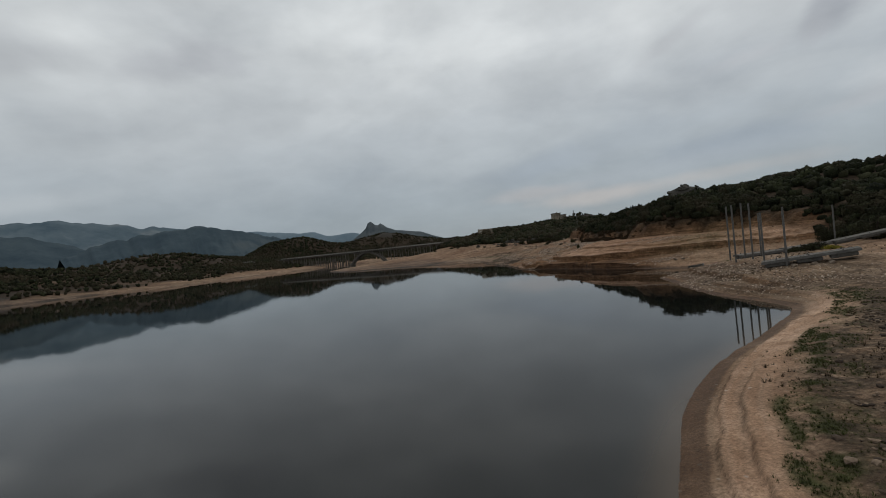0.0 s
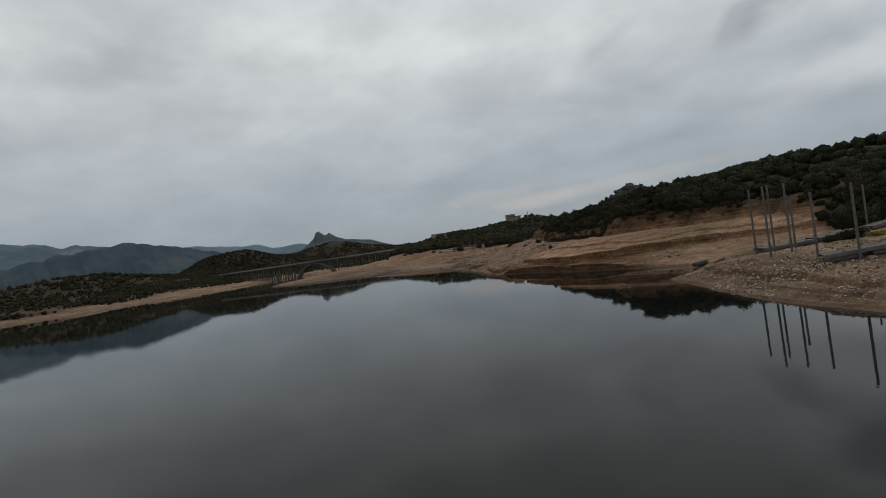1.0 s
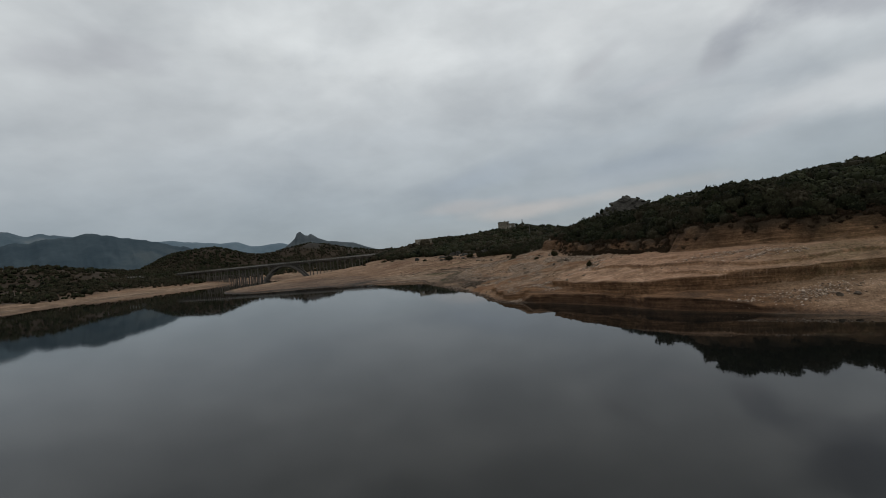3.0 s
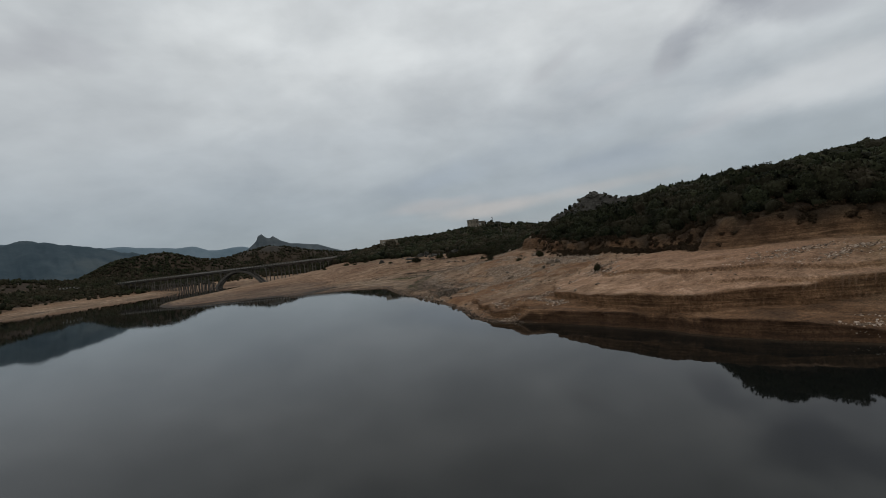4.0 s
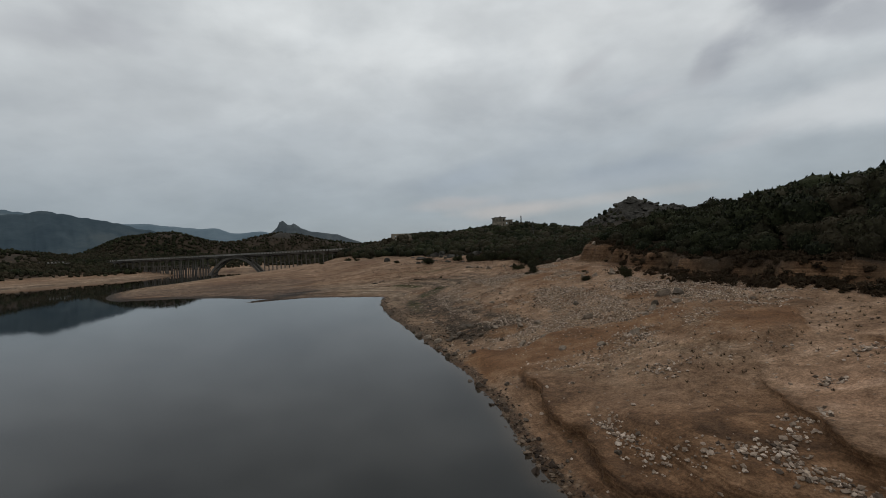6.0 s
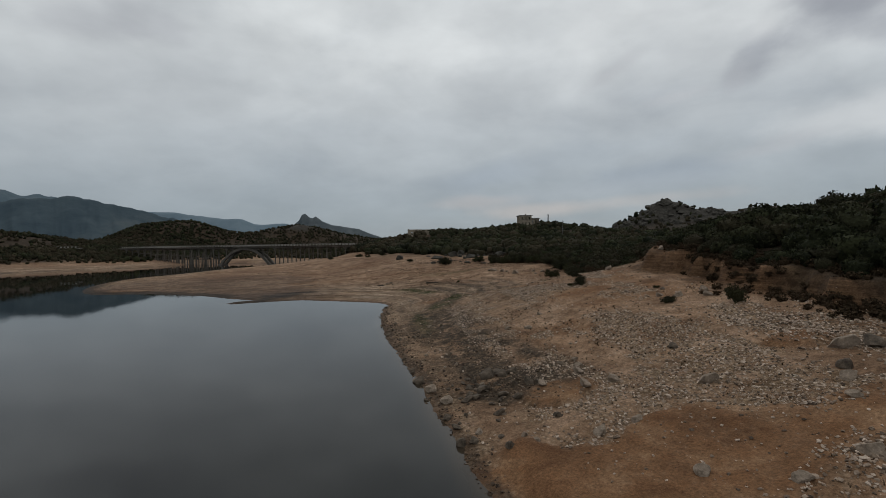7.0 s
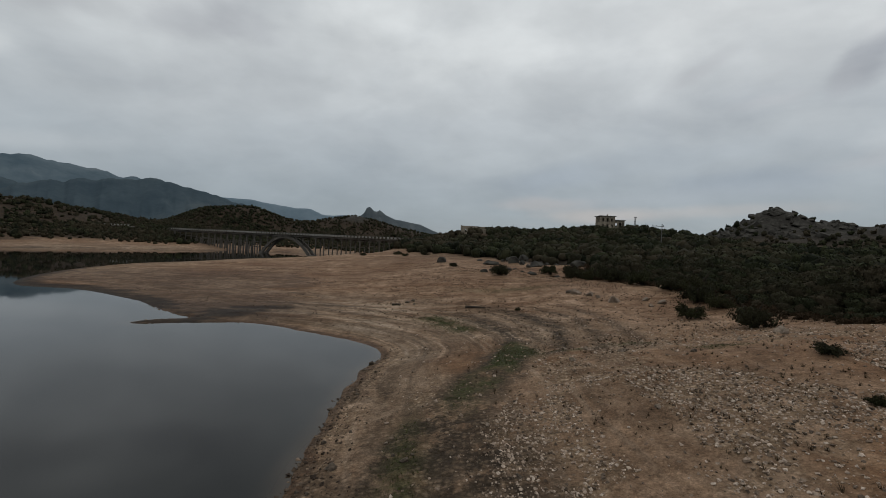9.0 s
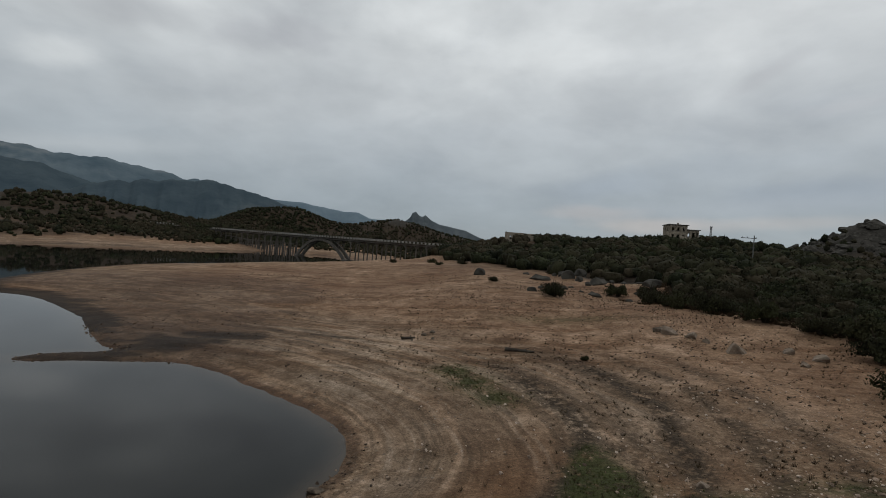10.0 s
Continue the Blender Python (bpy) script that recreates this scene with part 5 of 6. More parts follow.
def rowing_boat(a, b, mat, label, beam_w=1.5, deep=0.55):
    a, b = Vector(a), Vector(b)
    n = (b - a).length
    z = max(ground_z(*((a + b) / 2)), 0.02) - 0.05
    thing = empty("rowing_boat", Matrix.Translation((a.x, a.y, z)) @ Matrix.Rotation(math.atan2(b.y - a.y, b.x - a.x), 4, "Z"), label, "boat", "stranded boats")

    def section(t, inset):
        w = beam_w / 2 * (1 - max(0, (t - 0.45) / 0.55) ** 2.2) * (0.82 + 0.18 * min(1, t / 0.35)) - inset
        w = max(w, 0.02)
        sheer = deep + 0.22 * max(0, t - 0.5) ** 2 * 4 * 0.5
        keel = 0.02 + inset + 0.25 * max(0, (t - 0.7) / 0.3) ** 2
        return [(-w, sheer), (-w * 0.9, sheer * 0.45 + keel), (-w * 0.45, keel), (w * 0.45, keel), (w * 0.9, sheer * 0.45 + keel), (w, sheer)]

    def skin(inset, flip):
        bm = bmesh.new()
        rows = [[bm.verts.new((n * k / 12 if not inset else max(inset, min(n - inset * 2, n * k / 12)), y, zz)) for y, zz in section(k / 12, inset)] for k in range(13)]
        for r, q in zip(rows, rows[1:]):
            for i in range(5):
                f = (r[i], r[i + 1], q[i + 1], q[i])
                bm.faces.new(f if flip else f[::-1])
        bm.faces.new(rows[0] if not flip else rows[0][::-1])
        return bm
    part("hull", skin(0, False), mat, thing)
    part("lining", skin(0.05, True), BOAT_IN, thing)
    for s in (0, 5):
        bm = bmesh.new()
        for k in range(12):
            y0, z0 = section(k / 12, 0.02)[s]
            y1, z1 = section((k + 1) / 12, 0.02)[s]
            beam(bm, (n * k / 12, y0, z0 + 0.01), (n * (k + 1) / 12, y1, z1 + 0.01), 0.09, 0.06)
        part("gunwale", bm, mat, thing)
    for t in (0.12, 0.42, 0.68):
        w = abs(section(t, 0.06)[1][0])
        bm = bmesh.new(); box(bm, (0.26, 2 * w, 0.04), (n * t, 0, deep * 0.72), bevel=0.01); part("thwart", bm, BOAT_IN, thing)


rowing_boat((40.0, 73.2), (42.9, 74.7), BOAT_GREY, "dark grey wooden rowing boat drawn up at the waterline", 1.25, 0.48)
rowing_boat((40.6, 69.9), (43.6, 72.2), BOAT_RED, "faded red narrow boat lying on the sandy spit", 1.0, 0.32)


# ---------------------------------------------------------------- rocks
def rock_points(seed, detail=1, flat=0.7):
    """A weathered stone: an icosphere cut by random planes."""
    rr = np.random.default_rng(seed)
    bm = bmesh.new()
    bmesh.ops.create_icosphere(bm, subdivisions=detail, radius=1.0)
    v = np.array([p.co[:] for p in bm.verts])
    f = np.array([[q.index for q in face.verts] for face in bm.faces])
    bm.free()
    for _ in range(7 if detail < 3 else 13):
        n = rr.normal(size=3); n /= np.linalg.norm(n)
        c = rr.uniform(0.55, 0.9) if detail < 3 else rr.uniform(0.42, 0.82)
        over = np.maximum(v @ n - c, 0)
        v = v - over[:, None] * n * (0.9 if detail < 3 else 1.0)
    if detail > 2:
        v = v * (1 + 0.10 * (vnoise(v[:, 0] * 3 + seed, v[:, 1] * 3 + v[:, 2] * 2, seed) - 0.5) + 0.05 * (vnoise(v[:, 0] * 8, v[:, 1] * 8 + v[:, 2] * 7, seed) - 0.5))[:, None]
    v = v * (1 + (0.10 if detail < 3 else 0.02) * rr.normal(size=(len(v), 1)) / detail)
    v = v * np.array([rr.uniform(0.85, 1.25), rr.uniform(0.75, 1.1), flat * rr.uniform(0.8, 1.15)])
    return v, f


def scatter(name, label, category, templates, pos, size, mat, tint=None, sink=0.25, tall=None, smooth=False):
    """Joins many copies of the templates into one mesh of kind stuff."""
    rr = np.random.default_rng(len(pos))
    which = rr.integers(0, len(templates), len(pos))
    ang = rr.uniform(0, 2 * np.pi, len(pos))
    V, F, T, base = [], [], [], 0
    for k, (tv, tf) in enumerate(templates):
        idx = np.nonzero(which == k)[0]
        if not len(idx):
            continue
        c, s, sz = np.cos(ang[idx])[:, None], np.sin(ang[idx])[:, None], size[idx][:, None]
        up = sz if tall is None else sz * tall[idx][:, None]
        x = (tv[None, :, 0] * c - tv[None, :, 1] * s) * sz + pos[idx, 0][:, None]
        y = (tv[None, :, 0] * s + tv[None, :, 1] * c) * sz + pos[idx, 1][:, None]
        z = tv[None, :, 2] * up + pos[idx, 2][:, None] + sz * (0.5 - sink)  * (1 if sink else 0)
        V.append(np.stack([x, y, z], -1).reshape(-1, 3))
        F.append((tf[None] + (base + np.arange(len(idx)) * len(tv))[:, None, None]).reshape(-1, tf.shape[1]))
        if tint is not None:
            T.append(np.repeat(tint[idx], len(tv)))
        base += len(idx) * len(tv)
    me = mesh_from(name, np.concatenate(V), np.concatenate(F), smooth)
    if tint is not None:
        attribute(me, "tint", np.concatenate(T))
    me.materials.append(mat)
    return tagged(new(name, me), label, category, kind="stuff")


PEBBLES = [rock_points(100 + k, 1, 0.6) for k in range(5)]
SMALL = []
for k in range(6):
    rr_ = np.random.default_rng(200 + k)
    bm_ = bmesh.new()
    bmesh.ops.create_icosphere(bm_, subdivisions=1, radius=0.75)
    bmesh.ops.dissolve_verts(bm_, verts=[list(bm_.verts)[j] for j in (3, 8, 10)])
    bmesh.ops.triangulate(bm_, faces=list(bm_.faces))
    bm_.verts.index_update()
    v_ = np.array([p.co[:] for p in bm_.verts]) * rr_.uniform(0.75, 1.15, (len(bm_.verts), 1)) + rr_.normal(size=(len(bm_.verts), 3)) * 0.08
    f_ = np.array([[q.index for q in face.verts] for face in bm_.faces])
    bm_.free()
    v_ = v_ * np.array([1.1, 0.9, 0.6])
    SMALL.append((v_, f_))


SLABS = SMALL


def field_points(n, x0, x1, y0, y1, weight, seed):
    """Random ground points kept by a weight between 0 and 1."""
    rr = np.random.default_rng(seed)
    x, y = rr.uniform(x0, x1, n), rr.uniform(y0, y1, n)
    d = shore_distance(x, y)
    keep = rr.uniform(size=n) < weight(x, y, d)
    x, y, d = x[keep], y[keep], d[keep]
    return np.stack([x, y, height(x, y, d)], 1), d


HEAPS = [(22.4, 117, 0.5, 0.9, 0.8), (22.4, 115, 0.5, 1.0, 1.0), (22.7, 113.4, 0.6, 0.6, 1.0), (23.7, 112.3, 0.7, 0.5, 0.9), (24.9, 112, 0.7, 0.6, 1.1), (25.4, 110.8, 0.5, 0.8, 1.2), (25.9, 109.6, 0.55, 0.8, 1.2), (26.4, 108.6, 0.6, 0.7, 1.3),
         (26.9, 107.8, 0.5, 0.5, 1.2), (25.9, 111.7, 0.6, 0.4, 1.0), (27, 112.2, 0.6, 0.4, 1.2), (28.4, 113, 0.7, 0.4, 1.2), (34.2, 113.2, 0.9, 0.8, 1.1), (34.8, 112, 0.9, 0.7, 1.2), (34.1, 110.3, 0.8, 0.8, 1.1), (33.4, 108.5, 0.4, 0.4, 1.0),
         (35.6, 116, 0.8, 0.6, 0.7), (21.2, 110.8, 1.3, 0.5, 1.2), (22.2, 110.1, 0.8, 0.5, 1.2), (31.5, 128, 1.2, 0.9, 0.9), (33.2, 131.8, 0.6, 0.6, 0.8), (32, 115, 0.5, 0.5, 0.9), (46, 93.6, 3.4, 0.6, 0.9), (49.5, 92, 2.2, 0.5, 0.7)]


def heaps(x, y):
    """Heaps and rows of rubble on the bank."""
    w = 0.5 * hump(x, y, 28.7, 121.4, 1, 1.2, 0.8) + 0.6 * hump(x, y, 40.6, 140, 1, 2, 5)
    for cx, cy, rx, ry, much in HEAPS:
        w = w + hump(x, y, cx, cy, much, rx, ry)
    w = w + 0.28 * sstep(y, 38, 44) * sstep(-y, -72, -66) * sstep(x, 27, 29) * sstep(-x, -37, -34) * sstep(fbm(x * 0.3, y * 0.3, 3, 99), -0.3, 0.2)
    return w + 0.6 * hump(x, y, 36.6, 86, 1, 1.5, 0.8) + 0.7 * hump(x, y, 42, 84, 1, 3, 1.2) + 0.5 * hump(x, y, 44, 97, 1, 5, 0.9)


def stone_weight(x, y, d):
    n2 = fbm(x * 0.2, y * 0.2, 4, 52)
    s = scrub_side(x, y)
    field = sstep(y - 0.6 * np.maximum(32 - x, 0), 116, 128) * sstep(-y, -215, -180) * sstep(d, 2.5, 5) * sstep(-s, 0, 5) * (0.03 + 0.97 * drifts(x, y)) * (1 - 0.9 * sstep(-stream_distance(x, y), -2.6, -1.4)) * (1 - sstep(y, 176, 184) * sstep(-d, -12, -9.5)) * (0.45 + 0.55 * sstep(-y, -196, -186))
    heap = heaps(x, y)
    bank = 0.55 * sstep(-y, -72, -60) * sstep(d, 0.6, 2) * sstep(-d, -14, -7) * sstep(y, 34, 42) + 0.12 * sstep(-y, -60, -30) * sstep(d, 4, 8) * sstep(-d, -26, -14)
    flat = 0.16 * sstep(y, 195, 210) * sstep(-y, -262, -235) * sstep(d, 1.5, 5) * sstep(-s, 2, 6) * (0.2 + 0.8 * sstep(n2, 0.1, 0.5))
    return np.clip(field + heap + bank + flat, 0, 1) * (d > 0.2)


def edge_weight(x, y, d):
    n2 = fbm(x * 0.3, y * 0.3, 4, 55)
    line = sstep(y, 106, 111) * sstep(-y, -196, -180) * (sstep(d, -0.5, 0.1) * sstep(-d, -1.1 - 1.5 * sstep(y, 130, 142), -0.3))
    dark = sstep(-stream_distance(x, y), -2.6, -1.2) * 0.55 + hump(x, y, 22.5, 143.5, 1.0, 3.0, 3.0) + hump(x, y, 23.5, 149, 0.7, 2.0, 4.0) + hump(x, y, 22, 156, 0.5, 1.6, 7) + hump(x, y, 23, 168, 0.4, 1.6, 7)
    dark = dark + 0.6 * arcs(x, y, d) + 0.62 * shingle(x, y, d) + 0.8 * sstep(y, 194, 197) * sstep(-x, -1, 3) * sstep(d, -0.6, 0.0) * sstep(-d, -1.6, -0.4)
    return np.clip(line * (0.35 + 0.65 * sstep(n2, -0.3, 0.3)) + dark * (0.3 + 0.7 * sstep(n2, -0.2, 0.3)), 0, 1)


def stones():
    p, d = field_points(150000, 14, 60, 30, 262, stone_weight, 11)
    rr = np.random.default_rng(12)
    size = 0.032 + 0.115 * rr.power(0.42, len(p)) + 0.09 * (rr.uniform(size=len(p)) > 0.96)
    def heap_weight(x, y, d):
        w = heaps(x, y)
        return np.clip(w + 0.012 * sstep(y, 110, 120) * sstep(-scrub_side(x, y), 1, 4) * (1 - bare_earth(x, y)), 0, 1) * (d > 0.2)

    q, _ = field_points(14000, 10, 40, 6, 40, lambda x, y, d: sstep(d, 3.6, 5) * sstep(-d, -16, -10) * sstep(fbm(x * 0.25, y * 0.25, 3, 95), -0.1, 0.4), 16)
    scatter("broken_slabs", "dark broken stone slabs beside the near beach", "stones", PEBBLES, q, 0.04 + 0.17 * rr.power(0.4, len(q)), DARK_STONE, sink=0.3)
    q, _ = field_points(260000, 18, 50, 38, 200, heap_weight, 15)
    scatter("rubble", "heaps of broken pale stones on the bank", "stones", SLABS, q, 0.06 + 0.14 * rr.power(0.45, len(q)), STONE, sink=0.25)
    q, _ = field_points(26000, -30, 52, 196, 262, lambda x, y, d: sstep(d, 1.5, 4) * sstep(-scrub_side(x, y), 0, 3) * (0.08 + 0.6 * sstep(fbm(x * 0.1, y * 0.25, 4, 57), 0.05, 0.45)), 18)
    scatter("spit_stones", "small dark stones dotted over the sandy spit", "stones", SMALL, q, 0.05 + 0.13 * rr.power(0.4, len(q)), DARK_STONE, sink=0.35)
    p2, d2 = field_points(60000, 23, 47, 126, 176, stone_weight, 17)
    p, size = np.concatenate([p, p2]), np.concatenate([size * (1 - 0.25 * sstep(p[:, 1], 155, 166)), 0.032 + 0.12 * rr.power(0.42, len(p2))])
    scatter("gravel", "pale broken stones strewn over the dry shore", "stones", SMALL, p, size, STONE, sink=0.35)
    p, d = field_points(230000, -18, 42, 104, 226, edge_weight, 13)
    size = (0.03 + 0.095 * rr.power(0.45, len(p)) + 0.12 * (rr.uniform(size=len(p)) > 0.965)) * (1 - 0.5 * sstep(p[:, 1], 150, 166) * sstep(d, 2.5, 3.5)) * (1 + 0.8 * sstep(-p[:, 1], -132, -122))
    scatter("shore_stones", "dark wet stones along the waterline", "stones", SMALL, p, size, DARK_STONE, sink=0.35)


stones()
ROCK_MESHES = []
for k in range(9):
    v_, f_ = rock_points(300 + k, 3, 0.72)
    me_ = mesh_from("boulder", v_, f_, False)
    me_.materials.append(DARK_BOULDER if k in (0, 1, 2) else BOULDER if k < 7 else CRAG)
    ROCK_MESHES.append(me_)


def boulder(x, y, r, dark=False, seed=0, sink=0.3, label=""):
    rr = random.Random(seed * 7 + int(x * 10))
    me = ROCK_MESHES[rr.randrange(0, 3) if dark else rr.randrange(7, 9) if "granite c" in label or "outcrop" in label else rr.randrange(3, 7)]
    ob = new("boulder", me)
    z = max(ground_z(x, y), -0.3)
    ob.matrix_basis = Matrix.Translation((x, y, z + r * 0.6 * (0.5 - sink))) @ Matrix.Rotation(rr.uniform(0, 6.28), 4, "Z") @ Matrix.Diagonal((r, r * rr.uniform(0.75, 1.0), r * rr.uniform(0.7, 1.1), 1))
    tagged(ob, label or ("dark rounded boulder at the water's edge" if dark else "pale weathered granite boulder on dry sand"), "boulder", "shore boulders")


# stones that stand out
for x, y, r, dk in ((17.7, 146.6, 0.55, True), (18.3, 144.2, 0.6, False), (21.4, 142.6, 0.62, True), (22.1, 144.6, 0.7, True), (22.9, 144.9, 0.5, True), (20.2, 141.4, 0.6, True), (19.0, 141.7, 0.55, False),
                    (23.4, 142.4, 0.5, True), (24.2, 142.0, 0.55, True), (24.6, 140.8, 0.5, False), (27.5, 142.2, 0.5, False), (28.6, 139.8, 0.55, False), (32.0, 136.6, 0.75, False), (26.6, 139.3, 0.5, False),
                    (17.4, 149.5, 0.3, True), (16.9, 153.2, 0.25, True), (17.0, 151.5, 0.18, True), (27.2, 144.6, 0.35, False), (33.4, 141.5, 0.4, True), (28.3, 154.5, 0.45, False), (30.5, 157.8, 0.4, False),
                    (43.3, 208.8, 1.2, False), (40.1, 214.4, 1.2, False), (39.2, 215, 0.8, True), (41.5, 213.1, 0.9, False), (42.2, 211.6, 0.6, False), (47.3, 208.5, 0.6, False), (47.6, 185.4, 0.8, False), (46.2, 183.2, 0.5, False), (48.7, 206.9, 0.8, False), (46.9, 205.6, 0.5, False),
                    (42.5, 82.5, 0.5, True), (43.5, 82.0, 0.35, True), (17.0, 212.0, 0.35, True), (15.8, 213.6, 0.45, True), (16.6, 214.3, 0.4, True), (15.0, 211.4, 0.3, True), (27.1, 108.6, 0.32, False),
                    (28.2, 107.6, 0.3, False), (30.2, 106.6, 0.35, False), (25.1, 134.5, 0.5, False), (26.9, 134.6, 0.45, False), (26.4, 129.7, 0.42, False), (39.2, 135.9, 0.95, False), (40.3, 135.3, 0.85, True), (36.3, 133.1, 0.6, False), (37.3, 134.0, 0.5, True), (28.5, 128, 0.42, False), (31.3, 128.1, 0.5, False), (22.2, 135, 0.25, False), (34.2, 131.1, 0.4, False), (38.2, 132.6, 0.5, False), (28, 143.5, 0.42, False), (40.9, 154.2, 0.55, False), (41.9, 152.6, 0.6, False), (43.2, 150.6, 0.7, False), (44.4, 149.0, 0.6, True), (36.5, 47.5, 0.4, False), (37.6, 46.6, 0.45, False), (38.8, 45.9, 0.35, False),
                    (31.2, 187.5, 0.4, False), (32.2, 184.8, 0.45, False), (33.5, 181, 0.4, False), (50.5, 168, 0.7, False), (47.5, 176, 0.8, False), (44.2, 152.3, 0.6, False), (42.8, 156.4, 0.45, True), (40.1, 158.4, 0.4, False)):
    boulder(x, y, r, dk)
rr_ = random.Random(5)
for k in range(90):
    y = rr_.uniform(118, 182)
    x = rr_.uniform(20, 46)
    if float(bare_earth(np.array([x]), np.array([y]))[0]) < 0.3:
        boulder(x, y, 0.10 + 0.26 * rr_.random() ** 4, rr_.random() < 0.2, k)
for k in range(46):
    y = rr_.uniform(109, 188)
    x = float(np.interp(y, [109, 119, 134, 147.5, 164, 184, 190], [21.6, 19.3, 19, 17.5, 15.4, 14.9, 15.8])) + rr_.gauss(0.5, 0.7)
    boulder(x, y, 0.12 + 0.28 * rr_.random() ** 2, True, k)
for k in range(50):
    boulder(rr_.gauss(21.4, 1.7), rr_.gauss(142.2, 2.8), 0.18 + 0.36 * rr_.random() ** 2, rr_.random() < 0.8, k, 0.2)
for k in range(26):
    boulder(rr_.gauss(20.6, 1.3), rr_.uniform(147, 172), 0.12 + 0.28 * rr_.random() ** 2, rr_.random() < 0.75, k)
# rock outcrop below the scrub
for k in range(26):
    boulder(46 + rr_.gauss(0, 9), 258 + rr_.gauss(0, 5), rr_.uniform(0.9, 2.6), False, k, 0.45, "grey granite outcrop rock below the scrub")
for k in range(10):
    boulder(38 + rr_.gauss(0, 5), 243 + rr_.gauss(0, 3), rr_.uniform(0.6, 1.5), False, k, 0.4, "grey granite outcrop rock below the scrub")


def crags():
    """The broken granite tops of the two rocky hills."""
    rr = np.random.default_rng(71)
    a, q = rr.uniform(0, 6.28, 200), rr.uniform(0, 1, 200) ** 0.6
    x, y = np.append(254 + 50 * q * np.cos(a), rr.normal(226, 14, 20)), np.append(466 + 36 * q * np.sin(a), rr.normal(236, 12, 20))
    size = np.append(1.4 + 3.4 * rr.power(0.7, 200), rr.uniform(1.2, 3.2, 20))
    pos = np.stack([x, y, height(x, y)], 1)
    scatter("crag", "grey broken granite rocks on the hilltops", "rocks", [rock_points(320 + k, 3, 0.8) for k in range(6)], pos, size, CRAG, sink=0.55)


crags()


def driftwood(x, y, n, ang):
    z = ground_z(x, y)
    thing = empty("driftwood_log", Matrix.Translation((x, y, z)) @ Matrix.Rotation(radians(ang), 4, "Z"), "dark weathered driftwood log on the sand", "log", "driftwood")
    bm = bmesh.new(); rod(bm, (-n / 2, 0, 0.1), (n / 2, 0.1, 0.12), 0.17, 0.1, 9); part("trunk", bm, WOOD, thing)
    bm = bmesh.new(); rod(bm, (n * 0.1, 0, 0.12), (n * 0.3, 0.5, 0.32), 0.06, 0.03, 6); part("branch_stub", bm, WOOD, thing)


driftwood(25.2, 208.1, 2.6, -8)
driftwood(14.6, 211.8, 1.4, 30)


# ---------------------------------------------------------------- plants
def ball(detail):
    bm = bmesh.new()
    bmesh.ops.create_icosphere(bm, subdivisions=detail, radius=1.0)
    v = np.array([p.co[:] for p in bm.verts])
    f = np.array([[q.index for q in face.verts] for face in bm.faces])
    bm.free()
    return v, f


def clump_points(seed, leaves, leaf, lobes=7, detail=2, fill=1.0, spread_out=0.58, thick=0.46):
    """A dense rounded crown, radius about 1: a lumpy lobed body thickly set with small leaf blades."""
    rr = np.random.default_rng(seed)
    a = rr.uniform(0, 6.28) + np.arange(lobes) * 2.4
    r = spread_out * np.sqrt((np.arange(lobes) + 0.3) / lobes)
    centres = np.stack([r * np.cos(a), r * np.sin(a), 0.42 + 0.14 * rr.uniform(-1, 1, lobes) - 0.2 * r], 1)
    radii = rr.uniform(0.43 * thick, thick, lobes)
    v, f = ball(detail)
    o = np.array([0, 0, 0.28])
    reach = np.full(len(v), 0.22)
    for c, rad in zip(centres, radii):
        q = c - o
        along = v @ q
        disc = rad * rad - (q @ q - along * along)
        reach = np.maximum(reach, np.where(disc > 0, along + np.sqrt(np.maximum(disc, 0)), 0))
    full = o + v * (reach * rr.uniform(0.86, 1.06, len(v)))[:, None]
    full[:, 2] = np.maximum(full[:, 2], 0.0)
    tri = full[f]
    area = np.linalg.norm(np.cross(tri[:, 1] - tri[:, 0], tri[:, 2] - tri[:, 0]), axis=1)
    pick = rr.choice(len(f), leaves, p=area / area.sum())
    w = rr.dirichlet((1, 1, 1), leaves)
    p = (tri[pick] * w[:, :, None]).sum(1)
    dirs = p - o
    dirs /= np.linalg.norm(dirs, axis=1)[:, None]
    p = o + (p - o) * rr.uniform(0.96 if fill > 0.9 else 0.6, 1.12, leaves)[:, None]
    n = dirs + 0.7 * rr.normal(size=(leaves, 3)); n /= np.linalg.norm(n, axis=1)[:, None]
    t = np.cross(n, rr.normal(size=(leaves, 3))); t /= np.linalg.norm(t, axis=1)[:, None]
    b = np.cross(n, t)
    sz = leaf * rr.uniform(0.6, 1.3, leaves)[:, None]
    V = np.stack([p - t * sz * 0.7 - b * sz * 0.5, p + t * sz * 0.7 - b * sz * 0.5, p + b * sz], 1).reshape(-1, 3)
    F = np.arange(leaves * 3).reshape(-1, 3)
    body = o + (full - o) * fill
    return np.concatenate([V, body]), np.concatenate([F, f + len(V)])


NEAR_CLUMPS = [clump_points(400 + k, 360, 0.072, 10, 1, 0.94) for k in range(7)]
MID_CLUMPS = [clump_points(420 + k, 64, 0.12, 7, 1) for k in range(5)]
FAR_CLUMPS = [clump_points(440 + k, 14, 0.24, 5, 0) for k in range(4)]


